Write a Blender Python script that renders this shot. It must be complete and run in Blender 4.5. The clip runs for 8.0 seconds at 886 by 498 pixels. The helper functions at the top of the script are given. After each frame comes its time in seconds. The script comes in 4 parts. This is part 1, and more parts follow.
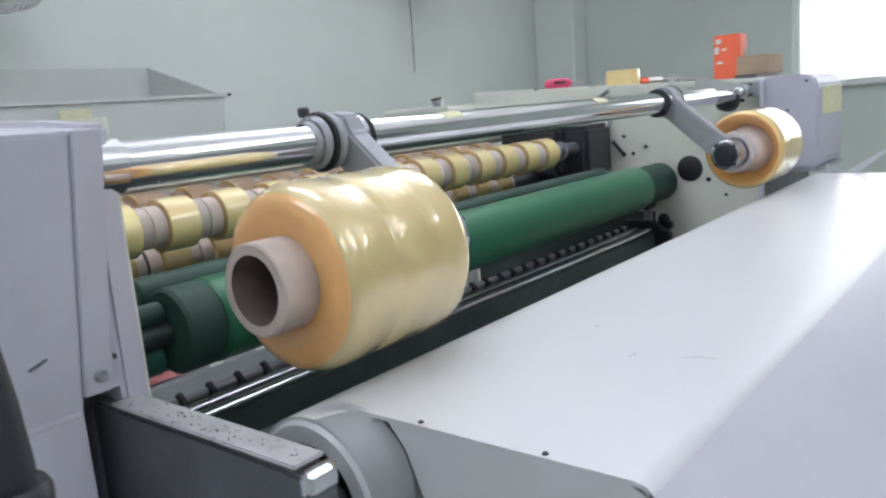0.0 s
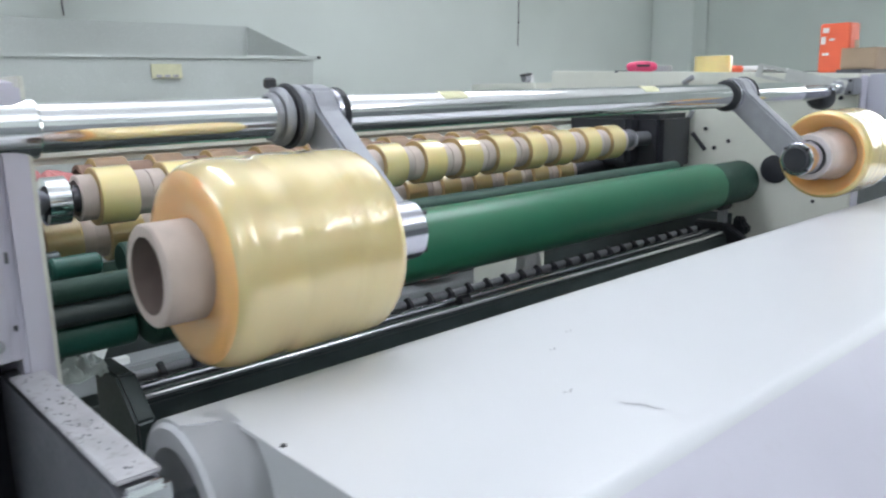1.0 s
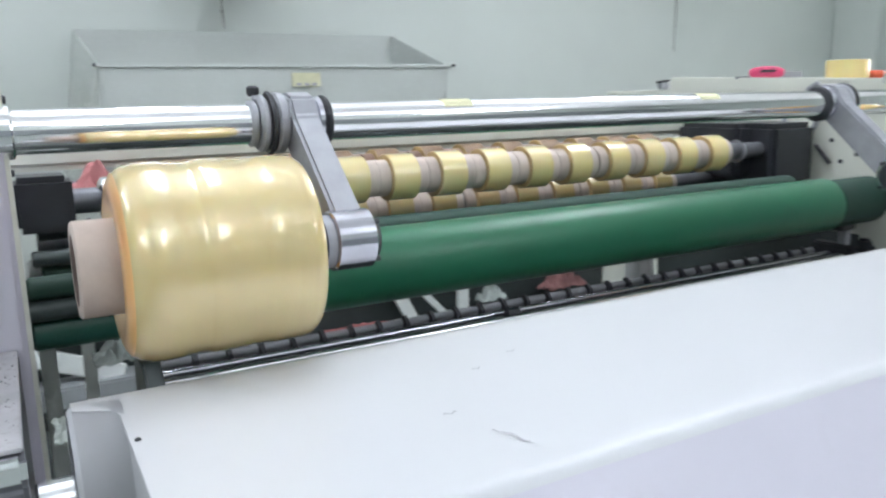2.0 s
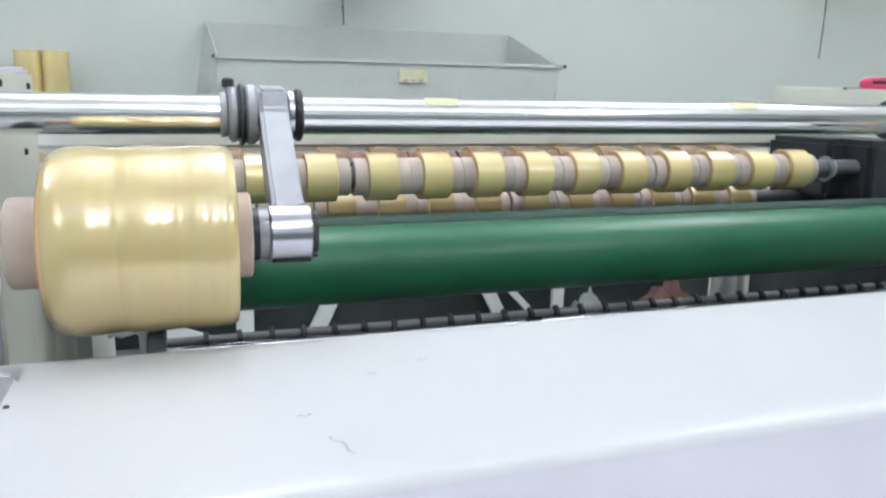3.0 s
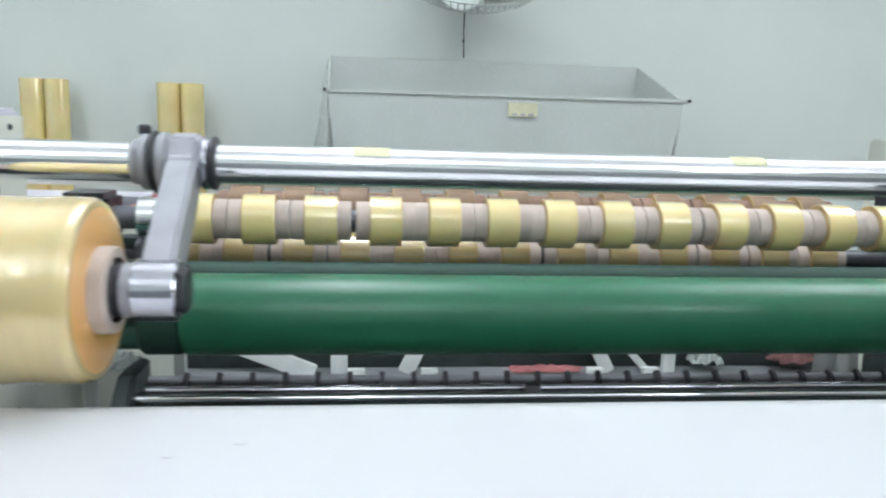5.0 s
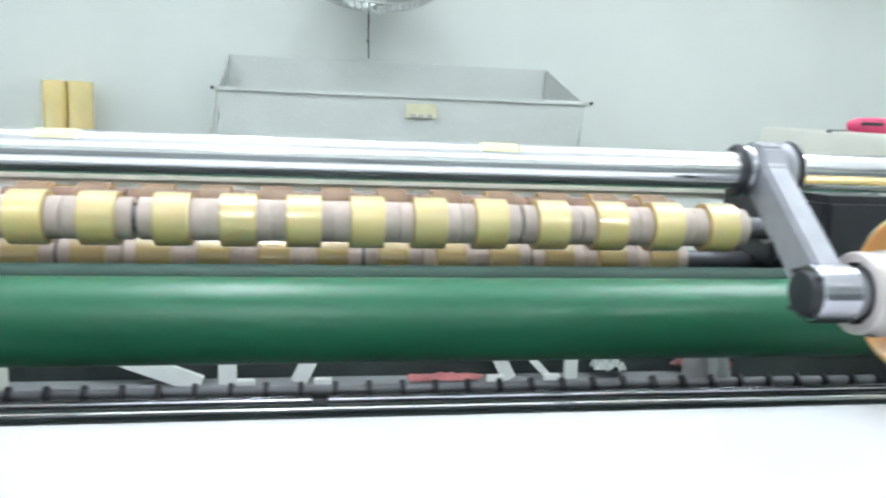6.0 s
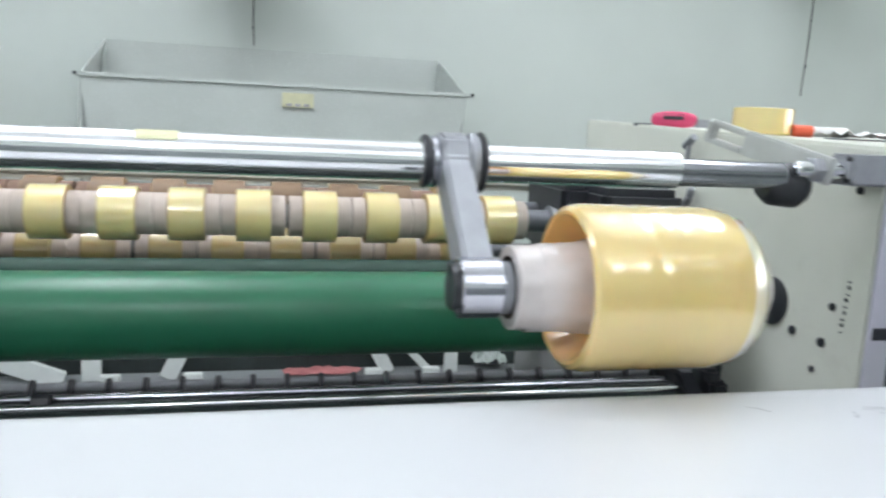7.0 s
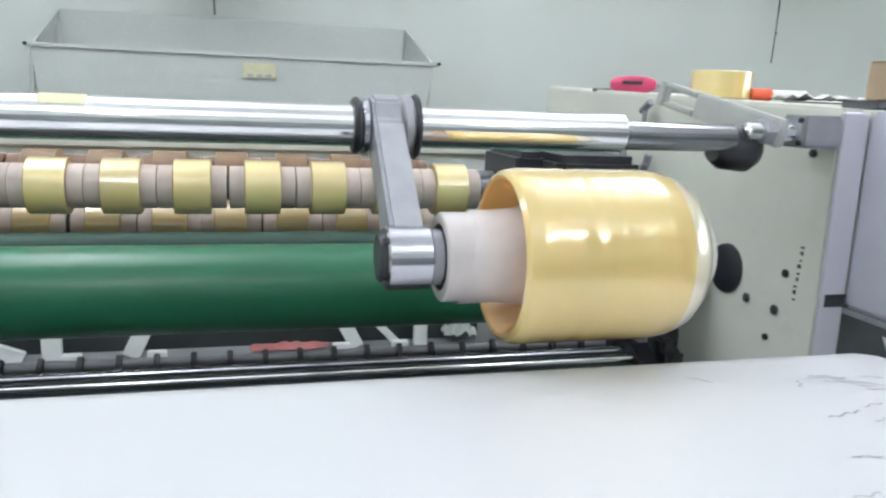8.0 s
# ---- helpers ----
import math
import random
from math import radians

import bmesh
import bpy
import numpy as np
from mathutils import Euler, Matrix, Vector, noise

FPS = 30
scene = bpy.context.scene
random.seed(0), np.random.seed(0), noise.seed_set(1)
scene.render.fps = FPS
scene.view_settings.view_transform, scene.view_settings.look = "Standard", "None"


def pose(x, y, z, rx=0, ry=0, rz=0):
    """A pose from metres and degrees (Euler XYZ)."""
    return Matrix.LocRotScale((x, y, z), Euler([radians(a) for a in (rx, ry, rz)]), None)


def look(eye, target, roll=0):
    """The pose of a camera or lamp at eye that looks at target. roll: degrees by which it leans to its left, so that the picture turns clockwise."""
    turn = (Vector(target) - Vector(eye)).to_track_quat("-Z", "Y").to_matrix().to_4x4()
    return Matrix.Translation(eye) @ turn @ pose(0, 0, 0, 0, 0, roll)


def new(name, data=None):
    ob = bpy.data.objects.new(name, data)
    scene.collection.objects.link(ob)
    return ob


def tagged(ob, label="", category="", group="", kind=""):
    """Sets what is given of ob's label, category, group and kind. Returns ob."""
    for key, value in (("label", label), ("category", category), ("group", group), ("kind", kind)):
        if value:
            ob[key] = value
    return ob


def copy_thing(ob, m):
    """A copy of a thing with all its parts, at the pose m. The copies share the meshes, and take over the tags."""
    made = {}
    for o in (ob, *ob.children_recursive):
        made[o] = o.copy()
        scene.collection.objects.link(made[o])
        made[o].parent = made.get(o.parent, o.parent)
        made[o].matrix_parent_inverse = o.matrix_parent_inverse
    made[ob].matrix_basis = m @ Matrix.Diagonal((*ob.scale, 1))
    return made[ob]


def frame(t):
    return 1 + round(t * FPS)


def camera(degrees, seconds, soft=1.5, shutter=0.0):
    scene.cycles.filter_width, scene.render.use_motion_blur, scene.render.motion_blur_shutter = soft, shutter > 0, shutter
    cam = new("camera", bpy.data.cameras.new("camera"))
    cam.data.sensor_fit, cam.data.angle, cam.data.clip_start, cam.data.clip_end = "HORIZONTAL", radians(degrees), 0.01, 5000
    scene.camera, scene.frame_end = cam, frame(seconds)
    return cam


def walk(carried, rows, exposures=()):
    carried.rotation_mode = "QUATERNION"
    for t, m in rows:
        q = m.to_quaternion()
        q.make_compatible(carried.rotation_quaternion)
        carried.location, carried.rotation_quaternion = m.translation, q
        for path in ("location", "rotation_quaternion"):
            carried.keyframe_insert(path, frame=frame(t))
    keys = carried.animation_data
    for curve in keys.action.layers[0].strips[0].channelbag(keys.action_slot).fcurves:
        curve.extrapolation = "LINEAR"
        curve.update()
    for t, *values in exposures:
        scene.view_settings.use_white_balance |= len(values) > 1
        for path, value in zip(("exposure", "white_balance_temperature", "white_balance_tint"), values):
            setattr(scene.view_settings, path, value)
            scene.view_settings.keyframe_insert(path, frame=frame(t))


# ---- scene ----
cam = camera(60.18, 8.0, soft=2.2, shutter=0.5)
PATH = [
    (0, (-1.083, -0.933, 1.189), (0.436, 0.316, 0.827), -4.72),
    (0.5, (-1.026, -0.960, 1.179), (0.402, 0.384, 0.788), -2.59),
    (1, (-0.938, -0.981, 1.190), (0.379, 0.465, 0.773), -1.14),
    (1.5, (-0.850, -1.010, 1.189), (0.352, 0.534, 0.773), -1.42),
    (1.7, (-0.830, -1.050, 1.189), (0.285, 0.561, 0.789), -1.38),
    (2.8, (-0.628, -1.113, 1.177), (0.019, 0.737, 0.776), 0.29),
    (3, (-0.616, -1.135, 1.186), (0.013, 0.723, 0.795), 0.95),
    (3.5, (-0.568, -1.102, 1.198), (-0.077, 0.813, 0.892), 1.49),
    (4, (-0.546, -1.094, 1.202), (-0.145, 0.843, 0.902), 1.12),
    (4.2, (-0.538, -1.107, 1.206), (-0.217, 0.845, 0.910), 1.95),
    (5.3, (-0.297, -1.109, 1.212), (-0.089, 0.855, 0.875), 1.63),
    (5.5, (-0.260, -1.088, 1.195), (-0.020, 0.877, 0.885), 1.45),
    (6, (-0.144, -1.055, 1.194), (0.181, 0.899, 0.887), 2.05),
    (6.5, (0.016, -1.072, 1.196), (0.374, 0.872, 0.878), 3.92),
    (7, (0.113, -1.077, 1.201), (0.566, 0.846, 0.879), 2.74),
    (7.5, (0.162, -1.084, 1.201), (0.708, 0.808, 0.850), 1.73),
    (8, (0.161, -1.055, 1.193), (0.666, 0.843, 0.805), 2.29),
]
EXPOSURES = [
    (0, -1.08, 6520, 16), (0.5, -1.16, 6500, 15), (1, -0.92, 6470, 13.5), (1.7, -0.84, 6450, 13), (3, -0.8, 6560, 13), (3.5, -0.56, 6530, 12),
    (4.2, -0.78, 6520, 12), (5.5, -0.66, 6480, 9.5), (6, -0.41, 6480, 9.5), (6.5, -0.58, 6480, 9.5), (7, -0.76, 6560, 11), (8, -0.79, 6600, 12.5),
]
walk(cam, [(t, look(eye, target, roll)) for t, eye, target, roll in PATH], EXPOSURES)

# ---- world and light ----
world = bpy.data.worlds.new("world")
scene.world = world
world.use_nodes = True
wn = world.node_tree.nodes
wn["Background"].inputs[0].default_value = (0.8, 0.9, 1.0, 1)
wn["Background"].inputs[1].default_value = 0.6


def area(name, m, sx, sy, watts, colour):
    d = bpy.data.lights.new(name, "AREA")
    d.shape, d.size, d.size_y, d.energy, d.color = "RECTANGLE", sx, sy, watts, colour
    ob = new(name, d)
    ob.matrix_world = m
    return ob


LAMPS = [(-2.3, -2.9), (-0.4, -2.9), (1.5, -2.9), (-2.3, 0.3), (-0.4, 0.3), (1.5, 0.3)]
for lx, ly in LAMPS:
    area("ceiling_lamp_light", pose(lx, ly, 2.66), 0.14, 1.2, 13 if ly > 0 else 15, (0.92, 0.975, 1.05))
    # Unseen upward fill lamps, added to brighten the ceiling and its reflections.
    area("ceiling_fill_up", pose(lx, ly, 2.82, 180), 0.14, 1.2, 58, (0.92, 0.975, 1.05))
area("window_light", pose(4.55, -0.8, 1.9, 0, 90, 0), 1.2, 2.4, 55, (0.95, 1.0, 1.02))


# ---- materials ----
def material(name, colour, rough=0.5, metal=0.0, scale=20.0, vary=0.08, bump=0.05, fine=200.0, coat=0.0, spec=0.5, stain=None, stain_scale=3.0, stain_amount=0.3, island=0.0):
    m = bpy.data.materials.new(name)
    m.use_nodes = True
    nt = m.node_tree
    n, l = nt.nodes, nt.links
    b = n["Principled BSDF"]
    tc = n.new("ShaderNodeTexCoord")
    big = n.new("ShaderNodeTexNoise")
    big.inputs["Scale"].default_value = scale
    big.inputs["Detail"].default_value = 4
    l.new(tc.outputs["Object"], big.inputs["Vector"])
    small = n.new("ShaderNodeTexNoise")
    small.inputs["Scale"].default_value = fine
    small.inputs["Detail"].default_value = 3
    l.new(tc.outputs["Object"], small.inputs["Vector"])
    hsv = n.new("ShaderNodeHueSaturation")
    hsv.inputs["Color"].default_value = (*colour, 1)
    mr = n.new("ShaderNodeMapRange")
    mr.inputs[1].default_value, mr.inputs[2].default_value = 0.3, 0.7
    mr.inputs[3].default_value, mr.inputs[4].default_value = 1 - vary, 1 + vary
    l.new(big.outputs["Fac"], mr.inputs[0])
    value = mr.outputs[0]
    if island:
        oi = n.new("ShaderNodeObjectInfo")
        mo = n.new("ShaderNodeMapRange")
        mo.inputs[3].default_value, mo.inputs[4].default_value = 1 - island, 1 + island
        l.new(oi.outputs["Random"], mo.inputs[0])
        mu = n.new("ShaderNodeMath")
        mu.operation = "MULTIPLY"
        l.new(value, mu.inputs[0])
        l.new(mo.outputs[0], mu.inputs[1])
        value = mu.outputs[0]
    l.new(value, hsv.inputs["Value"])
    col = hsv.outputs[0]
    if stain:
        st = n.new("ShaderNodeTexNoise")
        st.inputs["Scale"].default_value = stain_scale
        st.inputs["Detail"].default_value = 8
        st.inputs["Roughness"].default_value = 0.7
        l.new(tc.outputs["Object"], st.inputs["Vector"])
        sr = n.new("ShaderNodeMapRange")
        sr.inputs[1].default_value, sr.inputs[2].default_value = 0.55, 0.75
        sr.inputs[3].default_value, sr.inputs[4].default_value = 0, stain_amount
        l.new(st.outputs["Fac"], sr.inputs[0])
        mx = n.new("ShaderNodeMix")
        mx.data_type = "RGBA"
        mx.inputs["B"].default_value = (*stain, 1)
        l.new(sr.outputs[0], mx.inputs["Factor"])
        l.new(col, mx.inputs["A"])
        col = mx.outputs["Result"]
    l.new(col, b.inputs["Base Color"])
    rr = n.new("ShaderNodeMapRange")
    rr.inputs[3].default_value, rr.inputs[4].default_value = max(rough - 0.08, 0.02), min(rough + 0.08, 1)
    l.new(small.outputs["Fac"], rr.inputs[0])
    l.new(rr.outputs[0], b.inputs["Roughness"])
    b.inputs["Metallic"].default_value = metal
    b.inputs["Specular IOR Level"].default_value = spec
    b.inputs["Coat Weight"].default_value = coat
    b.inputs["Coat Roughness"].default_value = 0.1
    if bump:
        bp = n.new("ShaderNodeBump")
        bp.inputs["Strength"].default_value = bump
        bp.inputs["Distance"].default_value = 0.001
        l.new(small.outputs["Fac"], bp.inputs["Height"])
        l.new(bp.outputs[0], b.inputs["Normal"])
    return m


WALL = material("wall_paint", (0.67, 0.715, 0.685), 0.75, scale=1.2, vary=0.05, bump=0.1, fine=90, stain=(0.55, 0.6, 0.58), stain_scale=0.8, stain_amount=0.25)
GREYWALL = material("grey_wall_paint", (0.57, 0.62, 0.585), 0.75, scale=1.2, vary=0.05, bump=0.1, fine=90)
SOUTHWALL = material("dark_grey_wall_paint", (0.27, 0.29, 0.30), 0.75, scale=1.2, vary=0.08, bump=0.1, fine=90)
CEIL = material("ceiling_paint", (0.86, 0.87, 0.87), 0.8, scale=1.5, vary=0.03)
FLOOR = material("floor_concrete", (0.30, 0.33, 0.31), 0.5, scale=3, vary=0.12, stain=(0.18, 0.2, 0.19), stain_amount=0.5)
CREAM = material("cream_machine_paint", (0.74, 0.75, 0.68), 0.38, scale=6, vary=0.05, stain=(0.35, 0.33, 0.27), stain_scale=9, stain_amount=0.25)
LILAC = material("pale_grey_machine_paint", (0.60, 0.585, 0.665), 0.35, scale=5, vary=0.05, stain=(0.4, 0.38, 0.38), stain_scale=14, stain_amount=0.2)
COVER = material("white_cover_paint", (0.62, 0.63, 0.655), 0.32, scale=1.6, vary=0.025, bump=0.0, fine=9)
CHROME = material("chrome", (0.93, 0.94, 0.96), 0.1, 1.0, scale=30, vary=0.04, bump=0.02)
DARKCHROME = material("dark_chrome", (0.34, 0.35, 0.38), 0.15, 0.9, scale=30, vary=0.05, bump=0.02)
RODM = material("polished_chrome_rod", (0.95, 0.95, 0.97), 0.09, 1.0, scale=30, vary=0.03, bump=0.0)
HUBM = material("worn_chrome_hub", (0.60, 0.60, 0.66), 0.16, 1.0, scale=30, vary=0.08, bump=0.03)
LEVERM = material("pale_zinc_plate", (0.60, 0.61, 0.60), 0.35, 0.4, scale=30, vary=0.08, bump=0.05)
RAILM = material("oiled_rail_steel", (0.20, 0.23, 0.23), 0.3, 0.6, scale=20, vary=0.2)
FANM = material("dusty_fan_paint", (0.46, 0.49, 0.48), 0.6, scale=12, vary=0.1)
GREYBOX = material("blue_grey_machine_paint", (0.50, 0.50, 0.58), 0.4, scale=5, vary=0.06, stain=(0.4, 0.4, 0.44), stain_scale=10, stain_amount=0.25)
PLATETOP = material("scuffed_bare_steel", (0.42, 0.42, 0.44), 0.5, 0.3, scale=25, vary=0.2, stain=(0.16, 0.13, 0.12), stain_scale=120, stain_amount=0.8)
STEEL = material("brushed_steel", (0.345, 0.355, 0.385), 0.5, 0.45, scale=40, vary=0.08, bump=0.08, fine=300)
DARKSTEEL = material("dark_worn_steel", (0.125, 0.13, 0.145), 0.45, 0.6, scale=12, vary=0.2, bump=0.15, stain=(0.22, 0.22, 0.24), stain_scale=40, stain_amount=0.4)
GREEN = material("green_rubber", (0.018, 0.135, 0.07), 0.3, scale=2, vary=0.03, bump=0.0, fine=2)
TEAL = material("teal_rubber", (0.012, 0.08, 0.06), 0.4, scale=8, vary=0.15)
# Dark green of the rear rollers, also painted shade on the left ends.
DKGREEN = material("dark_and_shaded_green_rubber", (0.008, 0.042, 0.029), 0.62, scale=8, vary=0.15)
CORE = material("paperboard", (0.52, 0.44, 0.39), 0.75, scale=30, vary=0.1, bump=0.15, island=0.1)
BLACK = material("black_plastic", (0.02, 0.022, 0.028), 0.42, scale=20, vary=0.2)
DARKBAR = material("blackened_rail", (0.045, 0.06, 0.06), 0.38, 0.3, scale=20, vary=0.2)
WHITEBAR = material("white_strut_paint", (0.8, 0.83, 0.82), 0.5, scale=12, vary=0.06)
DULLPINK = material("dull_pink_cloth", (0.27, 0.13, 0.125), 0.85, scale=20, vary=0.15, bump=0.4, fine=120)
PINK = material("pink_cloth", (0.40, 0.15, 0.15), 0.85, scale=20, vary=0.15, bump=0.4, fine=120)
RED = material("red_plastic", (0.58, 0.05, 0.14), 0.35, scale=20, vary=0.08)
ORANGE = material("orange_carton", (0.75, 0.13, 0.06), 0.5, scale=15, vary=0.08)
BROWN = material("brown_carton", (0.40, 0.30, 0.21), 0.8, scale=15, vary=0.08)
PAPER = material("white_paper", (0.8, 0.8, 0.8), 0.8, scale=15, vary=0.05)
SCRAP = material("greyish_film_scrap", (0.42, 0.47, 0.45), 0.45, scale=15, vary=0.15)
TRAYM = material("galvanised_tray_paint", (0.56, 0.595, 0.575), 0.26, scale=2.5, vary=0.06, stain=(0.5, 0.53, 0.5), stain_scale=4, stain_amount=0.4)
MASK = material("masking_tape", (0.72, 0.7, 0.45), 0.6, scale=40, vary=0.1)
STICKER = material("faded_sticker", (0.62, 0.61, 0.42), 0.6, scale=30, vary=0.1)
# Darker paperboard that carries the shade inside the core.
BORESHADE = material("shaded_paperboard_bore", (0.17, 0.125, 0.11), 0.8, scale=30, vary=0.15)
PALECORE = material("pale_wrapped_core", (0.62, 0.57, 0.56), 0.35, scale=25, vary=0.12, bump=0.1, coat=0.5)
SCUFF = material("grey_scuff", (0.38, 0.38, 0.41), 0.6, scale=60, vary=0.3)

# Near-black tone: the shade inside the machine is put into this colour.
PAN = material("dark_and_shaded_panel", (0.04, 0.052, 0.052), 0.6, scale=10, vary=0.2)


def film_material(name, colour, rough, layered=0.08):
    m = material(name, colour, rough, scale=9, vary=0.07, bump=0.03, fine=60, coat=1.0, island=0.06)
    nt = m.node_tree
    b = nt.nodes["Principled BSDF"]
    b.inputs["Metallic"].default_value = layered
    b.inputs["IOR"].default_value = 1.6
    b.inputs["Coat IOR"].default_value = 1.85
    b.inputs["Coat Roughness"].default_value = 0.13
    b.inputs["Subsurface Weight"].default_value = 0.3
    b.inputs["Subsurface Radius"].default_value = (0.015, 0.01, 0.004)
    b.inputs["Subsurface Scale"].default_value = 0.3
    return m


def wound(m, along, strength):
    """Winding lines: a bump and a slight tone change that run round the roll."""
    nt = m.node_tree
    n, l = nt.nodes, nt.links
    tc = n.new("ShaderNodeTexCoord")
    mp = n.new("ShaderNodeMapping")
    mp.inputs["Scale"].default_value = (along, 0.8, 0.8)
    l.new(tc.outputs["Object"], mp.inputs["Vector"])
    nz = n.new("ShaderNodeTexNoise")
    nz.inputs["Scale"].default_value = 1.0
    nz.inputs["Detail"].default_value = 2
    l.new(mp.outputs[0], nz.inputs["Vector"])
    bp = n.new("ShaderNodeBump")
    bp.inputs["Strength"].default_value = strength
    bp.inputs["Distance"].default_value = 0.002
    l.new(nz.outputs["Fac"], bp.inputs["Height"])
    l.new(bp.outputs[0], n["Principled BSDF"].inputs["Normal"])
    l.new(bp.outputs[0], n["Principled BSDF"].inputs["Coat Normal"])
    return m


FILM = film_material("yellow_film", (0.77, 0.61, 0.29), 0.2, 0.13)
FILMEND = film_material("amber_film_edge", (0.89, 0.48, 0.15), 0.4, 0.0)
FILMWHITE = wound(film_material("milky_film_edge", (0.86, 0.79, 0.60), 0.22, 0.1), 60, 0.2)
FILMDEEP = wound(film_material("deep_yellow_film", (0.81, 0.61, 0.245), 0.18, 0.08), 65, 0.3)
FILMPALE = film_material("pale_milky_film", (0.80, 0.78, 0.68), 0.2, 0.05)
wound(FILM, 65, 0.22)
TAPE = wound(film_material("yellow_tape", (0.83, 0.68, 0.32), 0.18, 0.08), 30, 0.06)
AMBER = wound(film_material("amber_tape", (0.58, 0.45, 0.22), 0.24), 30, 0.08)
TAPEEDGE = material("brown_tape_edge", (0.42, 0.29, 0.13), 0.5, scale=40, vary=0.15)
BROWNTAPE = material("brown_tape", (0.21, 0.13, 0.075), 0.5, scale=30, vary=0.15)
REDCORE = material("reddish_paperboard", (0.21, 0.13, 0.095), 0.8, scale=30, vary=0.15)
EMIT = bpy.data.materials.new("lamp_glow")
EMIT.use_nodes = True
EMIT.node_tree.nodes["Principled BSDF"].inputs["Emission Color"].default_value = (0.95, 0.98, 1, 1)
EMIT.node_tree.nodes["Principled BSDF"].inputs["Emission Strength"].default_value = 6
SKYM = bpy.data.materials.new("bright_outdoors")
SKYM.use_nodes = True
SKYM.node_tree.nodes["Principled BSDF"].inputs["Emission Color"].default_value = (0.96, 1, 0.97, 1)
SKYM.node_tree.nodes["Principled BSDF"].inputs["Emission Strength"].default_value = 1.6


# ---- mesh helpers ----
def part(name, bm, mat, parent=None, label="", smooth=False):
    me = bpy.data.meshes.new(name)
    bmesh.ops.recalc_face_normals(bm, faces=bm.faces)
    bm.to_mesh(me)
    bm.free()
    for mm in (mat if isinstance(mat, (list, tuple)) else [mat]):
        me.materials.append(mm)
    if smooth:
        me.shade_smooth()
        me.set_sharp_from_angle(angle=radians(35))
    ob = new(name, me)
    if parent is not None:
        ob.parent = parent
    if label:
        ob["label"] = label
    return ob


def thing(name, label, category, group="", at=(0, 0, 0)):
    ob = new(name)
    ob.location = at
    ob.empty_display_size = 0.05
    return tagged(ob, label, category, group)


def box(x0, x1, y0, y1, z0, z1, bevel=0.0, seg=2, bm=None):
    own = bmesh.new()
    bmesh.ops.create_cube(own, size=1, matrix=Matrix.LocRotScale(((x0 + x1) / 2, (y0 + y1) / 2, (z0 + z1) / 2), None, (abs(x1 - x0), abs(y1 - y0), abs(z1 - z0))))
    if bevel:
        bmesh.ops.bevel(own, geom=own.edges[:], offset=bevel, segments=seg, affect="EDGES", clamp_overlap=True)
    return merge(bm, own) if bm else own


def merge(bm, other, m=None):
    tmp = bpy.data.meshes.new("tmp")
    other.to_mesh(tmp)
    other.free()
    if m is not None:
        tmp.transform(m)
    bm.from_mesh(tmp)
    bpy.data.meshes.remove(tmp)
    return bm


def moved(bm, m):
    bmesh.ops.transform(bm, matrix=m, verts=bm.verts)
    return bm


def lathe(profile, seg=40, closed=False, mats=None, m=None):
    """Turns a profile of (along, radius) round the x axis; closed joins its last ring to its first."""
    bm = bmesh.new()
    rings = []
    for px, pr in profile:
        if pr < 1e-5:
            rings.append([bm.verts.new((px, 0, 0))])
        else:
            rings.append([bm.verts.new((px, pr * math.cos(2 * math.pi * i / seg), pr * math.sin(2 * math.pi * i / seg))) for i in range(seg)])
    pairs = list(zip(rings, rings[1:])) + ([(rings[-1], rings[0])] if closed else [])
    for k, (a, b) in enumerate(pairs):
        for i in range(seg):
            j = (i + 1) % seg
            if len(a) == 1 and len(b) == 1:
                continue
            if len(a) == 1:
                f = bm.faces.new((a[0], b[i], b[j]))
            elif len(b) == 1:
                f = bm.faces.new((a[i], b[0], a[j]))
            else:
                f = bm.faces.new((a[i], b[i], b[j], a[j]))
            if mats:
                f.material_index = mats[k]
    if m is not None:
        moved(bm, m)
    return bm


def rod(x0, x1, y, z, r, bevel=0.002, seg=32):
    return lathe([(x0, 0), (x0, r - bevel), (x0 + bevel, r), (x1 - bevel, r), (x1, r - bevel), (x1, 0)], seg, m=Matrix.Translation((0, y, z)))


def sleeve(x0, x1, y, z, r, inner, bevel=0.002, seg=32):
    return lathe([(x0, inner), (x0, r - bevel), (x0 + bevel, r), (x1 - bevel, r), (x1, r - bevel), (x1, inner)], seg, closed=True, m=Matrix.Translation((0, y, z)))


def bar(a, b, r, seg=12):
    a, b = Vector(a), Vector(b)
    bm = rod(0, (b - a).length, 0, 0, r, min(0.001, r / 3), seg)
    return moved(bm, Matrix.Translation(a) @ (b - a).to_track_quat("X", "Z").to_matrix().to_4x4())


def plate(outline, x0, x1, bevel=0.002):
    """A plate whose outline lies in the y-z plane, from x0 to x1."""
    bm = bmesh.new()
    f = bm.faces.new([bm.verts.new((x0, y, z)) for y, z in outline])
    ext = bmesh.ops.extrude_face_region(bm, geom=[f])
    bmesh.ops.translate(bm, vec=(x1 - x0, 0, 0), verts=[v for v in ext["geom"] if isinstance(v, bmesh.types.BMVert)])
    bmesh.ops.recalc_face_normals(bm, faces=bm.faces)
    if bevel:
        bmesh.ops.bevel(bm, geom=bm.edges[:], offset=bevel, segments=2, affect="EDGES", clamp_overlap=True)
    return bm


